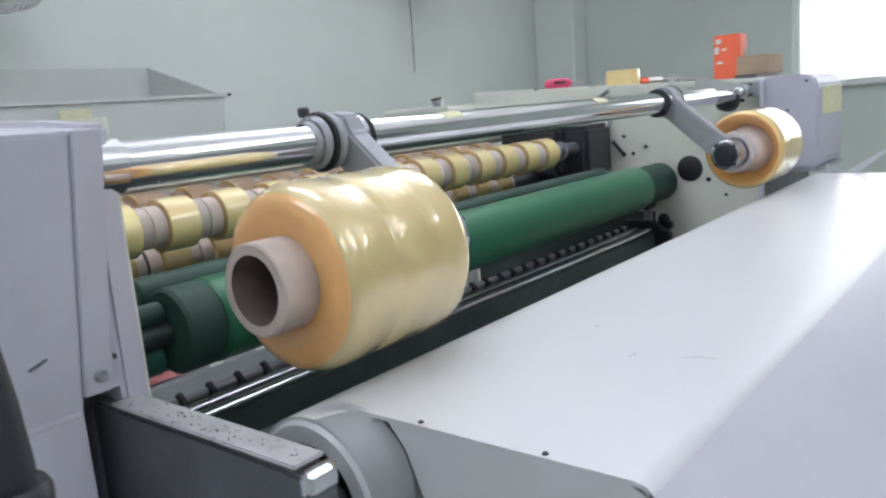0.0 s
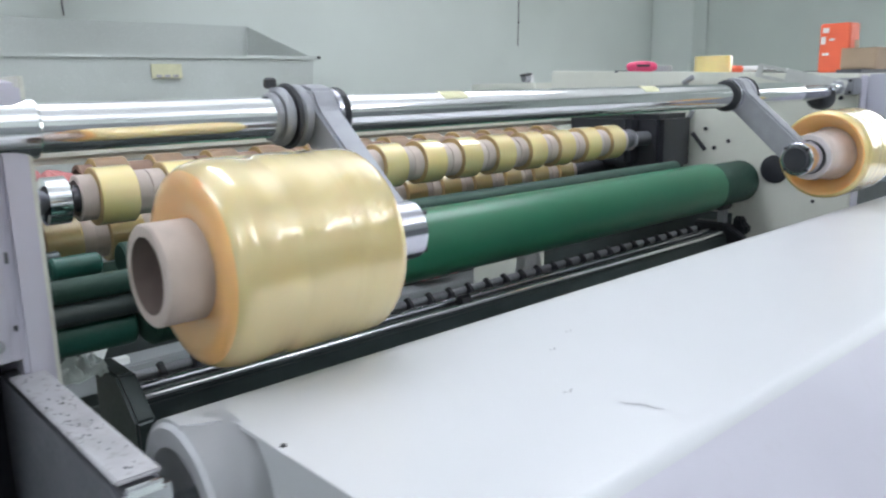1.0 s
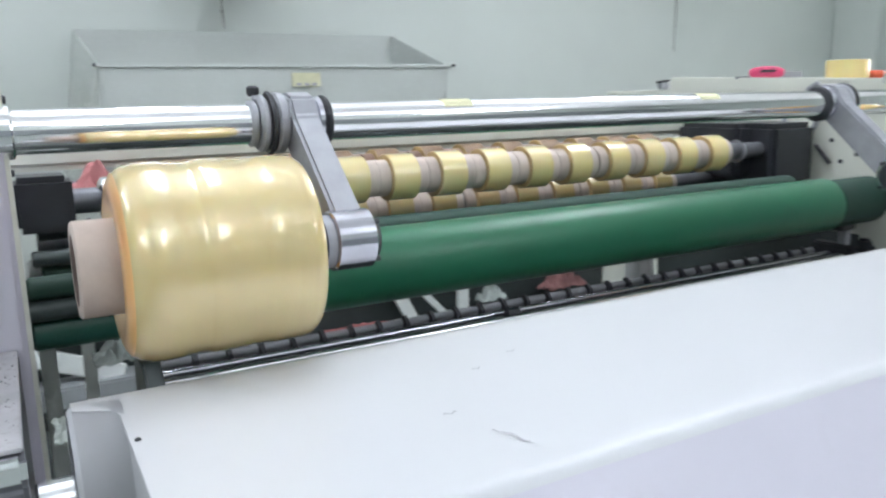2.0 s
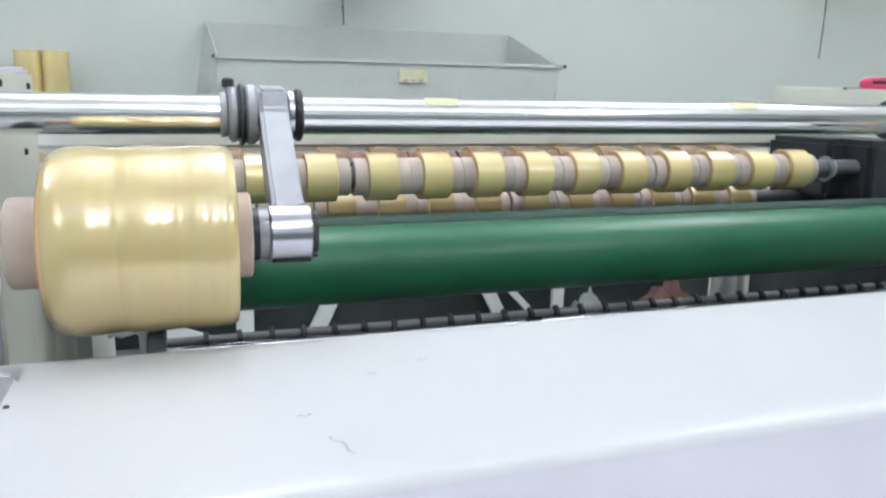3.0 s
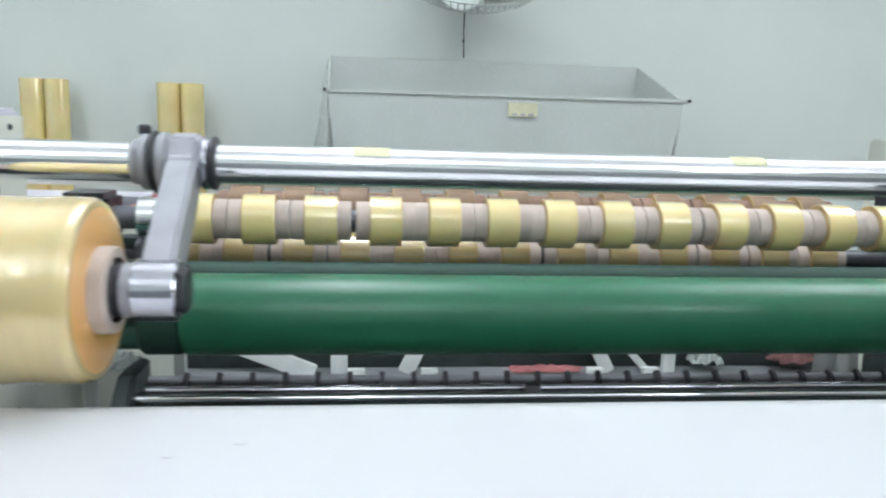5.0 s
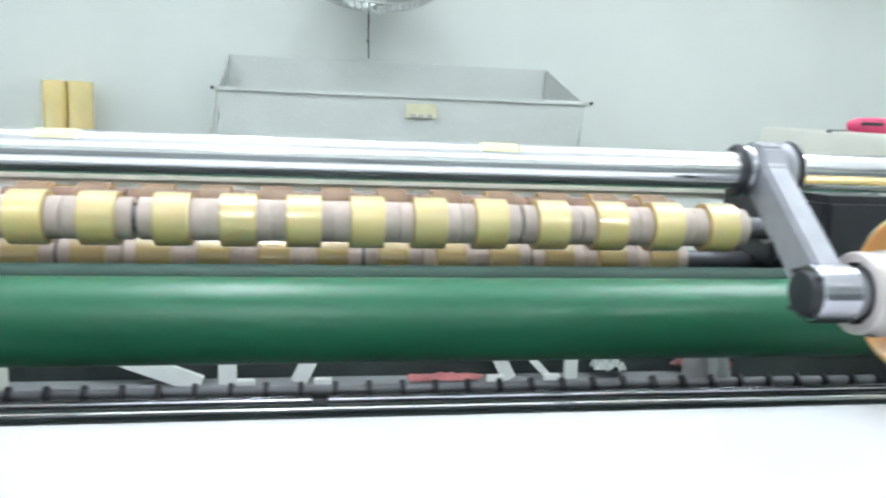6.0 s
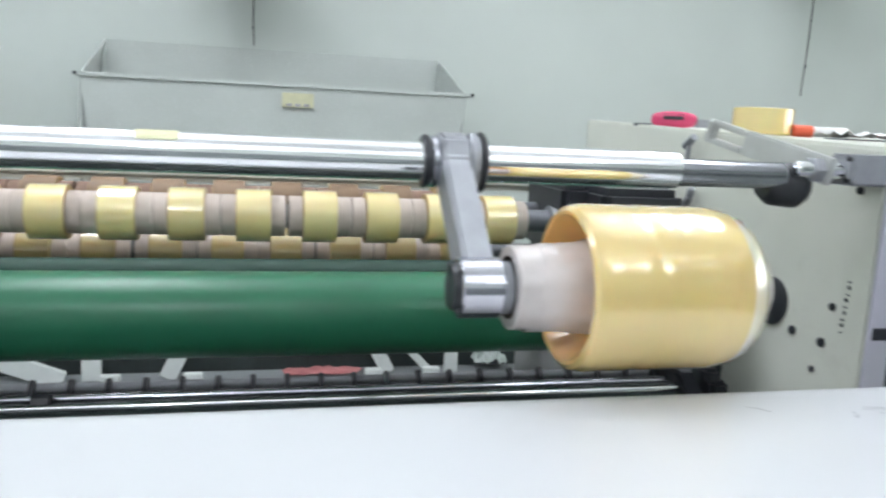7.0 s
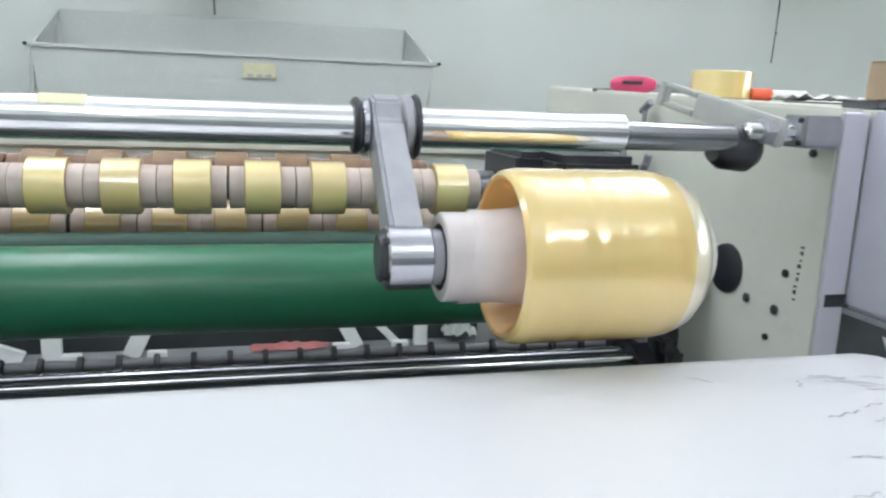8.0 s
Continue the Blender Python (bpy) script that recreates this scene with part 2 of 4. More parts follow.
def sheet(points, thick, m=None):
    """A folded metal sheet through a run of quads: each point pair is a cross edge."""
    bm = bmesh.new()
    prev = None
    for a, b in points:
        cur = (bm.verts.new(a), bm.verts.new(b))
        if prev:
            bm.faces.new((prev[0], prev[1], cur[1], cur[0]))
        prev = cur
    bmesh.ops.recalc_face_normals(bm, faces=bm.faces)
    bmesh.ops.solidify(bm, geom=bm.faces[:], thickness=thick)
    return bm


def structure(ob):
    ob["kind"] = "structure"
    return ob


# ---- the room ----
WX0, WX1, WY0, WY1, WZ = -3.6, 4.4, -4.6, 2.3, 3.3
structure(part("floor", box(WX0 - 0.2, WX1 + 0.4, WY0 - 0.2, WY1 + 0.2, -0.1, 0), FLOOR))
structure(part("ceiling", box(WX0 - 0.2, WX1 + 0.2, WY0 - 0.2, WY1 + 0.2, WZ, WZ + 0.1), CEIL))
structure(part("wall_north", box(WX0, WX1, WY1, WY1 + 0.15, 0, WZ), WALL))
structure(part("wall_south", box(WX0, WX1, WY0 - 0.15, WY0, 0, WZ), WALL))
# Unseen dark band on the south wall, added to darken reflections below the horizon.
structure(part("dado", box(WX0, WX1, WY0, WY0 + 0.012, 0, 1.75, 0.003), SOUTHWALL))
structure(part("wall_west", box(WX0 - 0.15, WX0, WY0 - 0.15, WY1 + 0.15, 0, WZ), WALL))
east = box(WX1, WX1 + 0.15, WY0 - 0.15, -2.1, 0, WZ)
box(WX1, WX1 + 0.15, 0.48, WY1 + 0.15, 0, WZ, bm=east)
box(WX1, WX1 + 0.15, -2.1, 0.48, 0, 1.16, bm=east)
box(WX1, WX1 + 0.15, -2.1, 0.48, 2.6, WZ, bm=east)
structure(part("wall_east", east, GREYWALL))
structure(part("pillar", box(WX1 - 0.22, WX1, 1.97, WY1, 0, WZ, 0.01), WALL))
structure(part("backdrop", box(WX1 + 0.6, WX1 + 0.62, -4.5, 3.0, 0.2, 3.4), SKYM))
win = structure(thing("window_1", "large bright window with a pale painted frame", "window"))
for yy in (-2.1, -0.83, 0.44):
    part("window_frame", box(WX1 + 0.03, WX1 + 0.09, yy, yy + 0.04, 1.16, 2.6, 0.004), WHITEBAR, win)
part("window_sill", box(WX1 - 0.04, WX1 + 0.15, -2.14, 0.52, 1.12, 1.162, 0.006), WHITEBAR, win)
for lx, ly in LAMPS:
    lamp = thing("ceiling_light", "white twin-tube fluorescent ceiling light, switched on", "ceiling light", "ceiling lights", (lx, ly, WZ))
    part("housing", box(-0.05, 0.05, -0.62, 0.62, -0.53, -0.49, 0.006), WHITEBAR, lamp)
    for dy in (-0.4, 0.4):
        part("hanger", bar((0, dy, -0.49), (0, dy, 0), 0.004), STEEL, lamp)
    for dx in (-0.035, 0.035):
        part("tube", bar((dx, -0.6, -0.545), (dx, 0.6, -0.545), 0.013, 16), EMIT, lamp)

# ---- the slitting machine ----
RY, RZ = -0.358, 1.1655
AY, AZ = -0.475, 1.068
FX = 0.76
machine = thing("slitting_machine", "pale painted slitting machine with green rollers and chrome rod", "machine")


def mpart(name, bm, mat, label="", smooth=False, parent=None):
    return part(name, bm, mat, parent or machine, label, smooth)


# end frames and covers
mpart("side_frame", plate([(-0.372, 0.0), (-0.372, 1.198), (-0.3, 1.204), (-0.118, 1.212), (-0.112, 1.06), (0.62, 1.05), (0.62, 0.0)], -0.806, -0.784, 0.004), LILAC, "pale lilac-grey end frame with chipped edges")
mpart("side_cover", plate([(-0.369, 0.0), (-0.369, 0.985), (-0.4185, 1.194), (-0.122, 1.2085), (-0.114, 1.05), (0.62, 1.04), (0.62, 0.0)], -1.12, -0.8362, 0.003), LILAC, "pale lilac sheet-metal end cover")
mpart("side_cover", plate([(-0.3718, 0.997), (-0.4185, 1.194), (-0.122, 1.2085), (-0.114, 1.05), (0.62, 1.04), (0.62, 0.997)], -0.8361, -0.8137, 0.001), LILAC)
mpart("scratch", moved(box(-0.007, 0.007, -0.0008, 0.0008, -0.001, 0.001), pose(-0.868, -0.381, 1.035, 0, -20, 0)), DARKSTEEL)
mpart("side_frame", plate([(-0.385, 0.0), (-0.385, 1.1985), (0.422, 1.2250), (0.422, 0.0)], FX, FX + 0.03, 0.004), CREAM, "cream-painted end frame with bolt holes")
TOP = lambda y: 1.1975 + (y + 0.383) * 0.0302
mpart("side_cover", plate([(-0.384, 0.992), (-0.384, TOP(-0.384)), (0.417, TOP(0.417)), (0.417, 0.992)], FX + 0.033, 1.5, 0.003), CREAM, "cream gear cover with a flat top")
gearbox = mpart("side_cover", plate([(-0.3845, 0.987), (-0.3845, 1.1965), (-0.47, 1.199), (-0.495, 1.192), (-0.506, 1.17), (-0.506, 1.0), (-0.5, 0.987)], FX + 0.031, 1.02, 0.005), GREYBOX, "blue-grey gear box cover with a rounded front")
mpart("label_plate", box(FX + 0.06, 1.0, -0.5085, -0.5062, 1.105, 1.168, 0.0005), MASK, "pale yellow label", False, gearbox)
mpart("frame_edge", plate([(-0.3892, 0.0), (-0.3892, 1.193), (-0.3852, 1.196), (-0.3852, 0.0)], FX - 0.001, FX + 0.0295, 0.001), LILAC, "pale lilac painted front edge")
mpart("notch", box(FX + 0.004, FX + 0.0305, -0.3902, -0.3862, 0.988, 1.002, 0.0005), BLACK)
mpart("cover_rim", box(FX + 0.0305, 1.02, -0.507, -0.386, 0.980, 0.9866, 0.001), STEEL)
grip = mpart("box_handle", bar((1.02, -0.46, 1.062), (1.09, -0.46, 1.06), 0.006), DARKSTEEL, "dark looped handle with a white grip", True)
mpart("handle_bend", bar((1.09, -0.46, 1.06), (1.115, -0.46, 1.02), 0.006), DARKSTEEL, "", True, grip)
mpart("grip", bar((1.02, -0.46, 1.024), (1.115, -0.46, 1.02), 0.010), PAPER, "white plastic grip", True, grip)
for y, z in ((-0.48, 1.183), (-0.44, 1.12)):
    mpart("screw", lathe([(-0.002, 0), (-0.002, 0.003), (0.0, 0.0035)], 8, m=Matrix.Translation((FX + 0.031, y, z))), BLACK)
# The dark colour carries the shade of the recess below the gear box.
mpart("side_cover", plate([(-0.33, 0.0), (-0.33, 0.985), (0.44, 0.985), (0.44, 0.0)], FX + 0.033, 1.45, 0.006), DARKSTEEL, "lower side cover coloured dark as shade")
for y, z, r in ((-0.268, 0.967, 0.006), (-0.32, 0.966, 0.006), (-0.331, 1.012, 0.005), (-0.35, 1.15, 0.005), (-0.051, 1.079, 0.005), (-0.075, 1.035, 0.005), (-0.11, 1.052, 0.005), (0.027, 0.998, 0.005), (-0.31, 0.93, 0.004)):
    mpart("bolt", lathe([(FX - 0.004, 0), (FX - 0.004, r * 0.5), (FX - 0.003, r), (FX + 0.002, r)], 6, m=Matrix.Translation((0, y, z))), BLACK)
# Near-black sheet that paints in the shade inside the frame.
mpart("inner_lining", box(FX - 0.004, FX - 0.0005, -0.13, 0.44, 0.3, 0.885, 0.001), PAN, "dark lining with shade in its colour")
mpart("bearing_disc", lathe([(FX - 0.006, 0), (FX - 0.006, 0.027), (FX - 0.004, 0.031), (FX + 0.001, 0.032)], 32, m=Matrix.Translation((0, -0.222, 0.994))), BLACK, "black bearing disc", True)
chips = bmesh.new()
for i in range(9):
    z = 0.985 + i * 0.0075
    box(FX - 0.0012, FX + 0.001, -0.349 - 0.0007 * i, -0.3465 - 0.0007 * i + 0.001 * (i % 3), z, z + 0.002 + 0.002 * (i % 2), bm=chips)
mpart("chipped_paint", chips, BLACK, "row of dark paint chips")["kind"] = "stuff"
chips = bmesh.new()
for i in range(4):
    z = 1.02 + i * 0.045 + 0.006 * (i % 3)
    box(-0.8092, -0.8072, -0.3728, -0.3705, z, z + 0.004 + 0.004 * ((i * 7) % 3), bm=chips)
mpart("chipped_paint", chips, DARKSTEEL)["kind"] = "stuff"
mpart("screw", lathe([(-0.003, 0), (-0.003, 0.004), (0, 0.0055), (0.002, 0.0055)], 12, m=pose(-0.823, -0.3765, 1.012, 0, 0, 90)), STEEL)
# Black box set inside the open seam as its shade.
mpart("seam_gap_shade", box(-0.834, -0.808, -0.30, 0.6, 0.0, 0.99, 0.002), BLACK)

# chrome rod, its socket, dark sleeve, end knob and lever
mpart("inner_plate", box(-0.7838, -0.780, -0.365, -0.118, 0.3, 1.203, 0.0005), CREAM)
mpart("inner_plate", box(-0.7838, -0.780, -0.1178, 0.61, 0.3, 1.045, 0.0005), CREAM)
for y, z in ((-0.156, 1.19), (-0.30, 1.192), (-0.20, 1.12)):
    mpart("bolt", lathe([(0.003, 0), (0.003, 0.003), (0.0, 0.004)], 8, m=Matrix.Translation((-0.780, y, z))), BLACK)
mpart("rod", rod(-0.8135, 0.525, RY, RZ, 0.0188, seg=56), RODM, "polished chrome rod", True)
mpart("rod_sleeve", rod(0.525, 0.65, RY, RZ - 0.002, 0.0142, seg=40), DARKCHROME, "dark blued rod end", True)
mpart("rod_knob", lathe([(0.635, 0), (0.635, 0.015), (0.645, 0.0225), (0.673, 0.025), (0.683, 0.019), (0.683, 0)], 40, m=Matrix.Translation((0, RY + 0.01, RZ - 0.012))), BLACK, "", True)
mpart("rod_socket", sleeve(-0.8135, -0.8065, RY, RZ, 0.0235, 0.0188, 0.002), BLACK, "dark socket ring", True)
mpart("rod_socket", sleeve(-0.8063, -0.775, RY, RZ, 0.0225, 0.0188, 0.0015), CHROME, "", True)
mpart("side_cover", plate([(-0.3695, 0.997), (-0.3695, 1.194), (-0.122, 1.208), (-0.114, 1.05), (0.62, 1.04), (0.62, 0.997)], -0.8136, -0.8063, 0.0005), LILAC)
lever = bmesh.new()
la, lb = Vector((0.645, -0.235, 1.207)), Vector((0.69, -0.375, 1.172))
ax = (lb - la)
L = ax.length
for y0, y1, z0, z1 in ((-0.012, 0.0, -0.014, 0.014), (0.0, 0.045, 0.007, 0.014), (0.0, 0.045, -0.014, -0.007), (0.045, L + 0.008, -0.0145, 0.0145)):
    box(y0, y1, -0.006, 0.006, z0, z1, 0.002, bm=lever)
moved(lever, Matrix.Translation(la) @ ax.to_track_quat("X", "Z").to_matrix().to_4x4())
lev = mpart("lever", lever, LEVERM, "grey steel lever with a slotted end")
mpart("pivot", rod(0.655, 0.76, -0.372, 1.172, 0.009), CHROME, "", True, lev)
mpart("pivot_nut", lathe([(0.672, 0), (0.672, 0.012), (0.674, 0.014), (0.684, 0.014), (0.686, 0.012), (0.686, 0)], 6, m=Matrix.Translation((0, -0.372, 1.172))), STEEL, "", False, lev)
mpart("clamp_block", box(0.712, 0.76, -0.388, -0.352, 1.157, 1.19, 0.003), STEEL, "", False, lev)
for y, z in ((-0.383, 1.185), (-0.383, 1.162)):
    mpart("screw", rod(0.7095, 0.713, y, z, 0.003, 0.0005, 8), BLACK, "", False, lev)

# bent air pipe on the end frame
pipe = [Vector((0.748, 0.02 + 0.042 * math.cos(a), 1.13 + 0.042 * math.sin(a))) for a in [radians(-170 + 20 * i) for i in range(9)]]
bm = bar(pipe[0], pipe[1], 0.006, 10)
for p, q in zip(pipe[1:], pipe[2:]):
    merge(bm, bar(p, q, 0.006, 10))
air = mpart("air_pipe", bm, STEEL, "bent grey air pipe", True)
mpart("pipe_valve", bar((0.745, 0.005, 1.185), (0.745, -0.02, 1.2), 0.006), STEEL, "", True, air)
mpart("pipe_valve", bar((0.745, -0.005, 1.19), (0.745, -0.005, 1.165), 0.004), STEEL, "", True, air)

# green rollers and journals
GY, GZ, GR = -0.15, 0.964, 0.0515
mpart("roller", rod(-0.585, 0.60, GY, GZ, GR, 0.004, 56), GREEN, "green rubber-covered roller", True)
# Left end coloured darker to hold the shadow beside the film roll.
mpart("roller_end", rod(-0.635, -0.5852, GY, GZ, GR - 0.001, 0.004, 56), DKGREEN, "", True)
mpart("roller_end", rod(0.60, 0.748, GY, GZ, 0.047, 0.006, 40), DKGREEN, "", True)
mpart("roller_journal", rod(-0.784, 0.78, GY, GZ, 0.013), DARKBAR, "", True)
mpart("roller", rod(-0.78, -0.64, -0.13, 0.934, 0.021, 0.003, 32), TEAL, "short teal-green guide roller", True)
# The darker green on these left stubs carries the shade there.
mpart("roller", rod(-0.78, -0.64, -0.15, 0.989, 0.013, 0.003, 32), DKGREEN, "", True)
mpart("roller", rod(-0.70, -0.645, -0.06, 0.995, 0.013, 0.003, 32), TEAL, "", True)
mpart("roller", rod(-0.70, 0.68, 0.0, 0.935, 0.045, 0.004, 40), DKGREEN, "dark green rear roller", True)
mpart("roller", rod(-0.62, 0.62, -0.055, 0.992, 0.022, 0.003, 32), DKGREEN, "", True)
mpart("roller", rod(-0.76, -0.64, 0.0, 0.968, 0.026, 0.003, 32), DKGREEN, "", True)
mpart("roller_journal", rod(-0.784, 0.78, 0.0, 0.935, 0.014), STEEL, "", True)

# rail below the roller, with blade holders
RLY, RLZ = -0.13, 0.858
rail = mpart("rail", box(-0.65, 0.675, RLY - 0.034, RLY + 0.05, RLZ - 0.05, RLZ - 0.008, 0.003), DARKBAR, "oily dark steel slotted rail")
for gy, gz, gr, gm in ((0.040, -0.002, 0.0062, STEEL), (0.018, -0.005, 0.0035, RAILM), (0.001, -0.002, 0.0060, HUBM), (-0.012, -0.005, 0.0035, RAILM), (-0.028, -0.003, 0.0052, CHROME)):
    mpart("guide_bar", rod(-0.652, 0.677, RLY + gy, RLZ + gz, gr), gm, "", True, rail)
mpart("rail_bracket", plate([(-0.2, 0.80), (-0.2, 0.845), (-0.15, 0.885), (-0.08, 0.885), (-0.08, 0.80)], -0.672, -0.65, 0.003), DARKBAR, "", False, rail)
mpart("rail_bracket", plate([(-0.2, 0.80), (-0.2, 0.845), (-0.15, 0.875), (-0.08, 0.875), (-0.08, 0.80)], 0.675, 0.70, 0.003), BLACK, "", False, rail)
mpart("rail_bracket", box(0.65, 0.70, -0.16, -0.11, 0.906, 0.922, 0.004), BLACK, "", False, rail)
mpart("rail_post", box(0.682, 0.70, -0.15, -0.132, 0.87, 0.908, 0.002), STEEL, "", False, rail)
clampbm = box(0.708, 0.735, -0.19, -0.15, 0.846, 0.872, 0.006)
box(0.70, 0.722, -0.185, -0.16, 0.866, 0.888, 0.005, bm=clampbm)
mpart("rail_clamp", clampbm, BLACK, "", False, rail)
mpart("clamp_bolt", lathe([(-0.010, 0), (-0.010, 0.009), (0.010, 0.009), (0.010, 0)], 8, m=Matrix.Translation((-0.139, RLY - 0.02, RLZ + 0.003))), BLACK, "", False, rail)
tooth = None
for k in range(30):
    if tooth is None:
        bm = plate([(RLY + 0.045, RLZ - 0.02), (RLY + 0.020, RLZ - 0.012), (RLY + 0.024, RLZ + 0.002), (RLY + 0.036, RLZ + 0.011), (RLY + 0.042, RLZ + 0.007)], -0.0035, 0.0035, 0.001)
        tooth = mpart("blade_holder", bm, BLACK, "", False, rail)
        tooth.location.x = -0.6
    else:
        o = new("blade_holder", tooth.data)
        o.parent = rail
        o.location.x = -0.6 + 0.0437 * k

# front cover table: drum-rounded back edge, flat top, folded front
DY, DZ, DR = -0.537, 0.927, 0.060
arc = [(DY + DR * math.cos(a), DZ + DR * math.sin(a)) for a in [radians(-40 + 10 * i) for i in range(14)]]
prof = arc + [(DY - 0.006, 0.987), (-0.555, 0.987), (-0.567, 0.987), (-0.579, 0.987), (-0.592, 0.987), (-0.754, 0.987), (-0.765, 0.987), (-0.772, 0.9853), (-0.776, 0.981)]
TX0, TX1 = -0.736, 0.728
DX0 = -0.763
HEAD = lambda y: TX0 + (DX0 - TX0) * min(1.0, max(0.0, (y + 0.556) / 0.012))
prof_bm = bmesh.new()
cols = [TX0, TX0 + 0.004, -0.42, 0.0, 0.42, TX1 - 0.04, TX1 - 0.025, TX1 - 0.012, TX1 - 0.004, TX1]
DROP = [0.0, 0, 0, 0, 0, 0, 0.002, 0.007, 0.016, 0.03]
grid = []
for i, (y, z) in enumerate(prof):
    grid.append([prof_bm.verts.new((x + (HEAD(y) - TX0) * (j < 2), y - 0.8 * DROP[j] * (i < 14), z - DROP[j] * (j > 1 or i < 15))) for j, x in enumerate(cols)])
for a, b in zip(grid, grid[1:]):
    for j in range(len(cols) - 1):
        prof_bm.faces.new((a[j], a[j + 1], b[j + 1], b[j]))
bmesh.ops.recalc_face_normals(prof_bm, faces=prof_bm.faces)
bmesh.ops.solidify(prof_bm, geom=prof_bm.faces[:], thickness=0.003)
table = mpart("cover_table", prof_bm, COVER, "glossy white folded sheet-metal cover table", True)
mpart("front_panel", sheet([((TX0, y, z), (TX1 - 0.004, y, z)) for y, z in ((-0.7748, 0.9822), (-0.94, 0.80), (-0.945, 0.79), (-0.945, 0.05))], 0.003), LILAC, "pale lilac sloping front panel", False, table)
end = [(DY - 0.03, 0.978), (-0.762, 0.978), (-0.775, 0.969), (-0.935, 0.796), (-0.938, 0.4), (DY - 0.09, 0.4), (DY - 0.062, 0.90)]
end_left = [(-0.586, 0.9838), (-0.762, 0.9838), (-0.775, 0.977), (-0.935, 0.796), (-0.938, 0.4), (DY - 0.075, 0.4), (DY - 0.078, 0.93), (-0.60, 0.967)]
mpart("end_plate", plate(end_left, TX0 + 0.001, TX0 + 0.005, 0), COVER, "", False, table)
# the drum's skin runs on past the end plate
skirt = bmesh.new()
rows = []
for i in range(19):
    a = radians(88 + 8 * i)
    flare = 0.010 * math.sin(math.pi * min(1.0, i / 14))
    rows.append([skirt.verts.new((x, DY + (DR + d) * math.cos(a), DZ + (DR + d) * math.sin(a))) for x, d in ((DX0, -0.0005), (DX0 + 0.012, 0.0), (TX0 - 0.006, flare * 0.3), (TX0 + 0.003, flare))])
for p, q in zip(rows, rows[1:]):
    for k in range(3):
        skirt.faces.new((p[k], p[k + 1], q[k + 1], q[k]))
bmesh.ops.solidify(skirt, geom=skirt.faces[:], thickness=0.002)
mpart("end_skirt", skirt, COVER, "", True, table)
mpart("end_plate", plate([(y, z - 0.02) for y, z in end], TX1 - 0.02, TX1 - 0.015, 0), COVER, "", False, table)
mpart("drum", sleeve(DX0 - 0.003, DX0 + 0.06, DY, DZ, 0.0575, 0.042, 0.003, 64), COVER, "", True, table)
mpart("drum_hub", rod(-0.79, -0.71, DY, DZ - 0.004, 0.016), CHROME, "", True, table)
mpart("drum_hub", lathe([(-0.73, 0), (-0.73, 0.0425), (-0.72, 0.0425), (-0.72, 0)], 32, m=Matrix.Translation((0, DY, DZ))), DKGREEN, "", True, table)
for x, y, z, nz in ((-0.7315, -0.613, 0.987, 0), (-0.7315, -0.708, 0.987, 0), (-0.45, -0.855, 0.893, 1), (0.2, -0.855, 0.893, 1)):
    mpart("rivet", lathe([(0.0016, 0), (0.0013, 0.0015), (0, 0.0022)], 12, m=Matrix.Translation((x, y, z)) @ pose(0, 0, 0, 0, -90, 0) if not nz else Matrix.Translation((x, y, z)) @ pose(0, 0, 0, 47, 0, 0) @ pose(0, 0, 0, 0, -90, 0)), BLACK, "", True, table)
random.seed(5)
for x, y, ln, rot in ((0.609, -0.574, 0.03, 160), (0.63, -0.592, 0.05, 155), (0.60, -0.63, 0.02, 190), (0.574, -0.64, 0.016, 10), (0.656, -0.61, 0.03, 150), (0.585, -0.655, 0.012, 20), (0.645, -0.58, 0.02, 165), (0.5, -0.565, 0.02, 140), (-0.45, -0.60, 0.008, 0), (0.53, -0.70, 0.02, 170), (0.56, -0.725, 0.015, 20), (0.575, -0.585, 0.014, 60), (0.605, -0.577, 0.03, 165), (0.615, -0.59, 0.035, 150), (0.635, -0.607, 0.03, 158), (0.56, -0.643, 0.02, 12), (0.648, -0.627, 0.014, 140), (0.492, -0.741, 0.02, 5), (-0.537, -0.727, 0.028, 110), (-0.552, -0.68, 0.01, 0), (-0.494, -0.619, 0.008, 10)):
    bm = bmesh.new()
    n = 7
    up = [bm.verts.new((ln * (i / n - 0.5), 0.0015 * math.sin(i * 1.3) + 0.0009 * random.uniform(0.4, 1.3), 0)) for i in range(n + 1)]
    dn = [bm.verts.new((ln * (i / n - 0.5), 0.0015 * math.sin(i * 1.3) - 0.0009 * random.uniform(0.4, 1.3), 0)) for i in range(n + 1)]
    for i in range(n):
        bm.faces.new((dn[i], dn[i + 1], up[i + 1], up[i]))
    moved(bm, pose(x, y, 0.9876, 0, 0, rot))
    mpart("scuff_mark", bm, SCUFF, "", False, table)

# steel bearing plate at the table's end
mpart("bearing_plate", plate([(-0.34, 0.78), (-0.34, 0.983), (-0.575, 0.983), (-0.59, 0.978), (-0.596, 0.965), (-0.596, 0.78)], -0.818, -0.792, 0.003), DARKSTEEL, "dark worn steel bearing plate")
mpart("plate_edge", box(-0.8175, -0.7925, -0.586, -0.372, 0.9835, 0.9865, 0.001), PLATETOP, "scuffed bare steel edge")
random.seed(12)
flakes = bmesh.new()
for i in range(55):
    fx, fy, fs = random.uniform(-0.816, -0.795), random.uniform(-0.58, -0.376), random.uniform(0.0004, 0.0013)
    box(fx, fx + fs, fy, fy + fs * random.uniform(0.6, 2.0), 0.9864, 0.9869, bm=flakes)
mpart("chipped_paint", flakes, BLACK, "dark flakes of old paint")["kind"] = "stuff"
mpart("plate_cap", box(-0.8185, -0.7915, -0.5985, -0.588, 0.966, 0.9845, 0.004), CHROME)

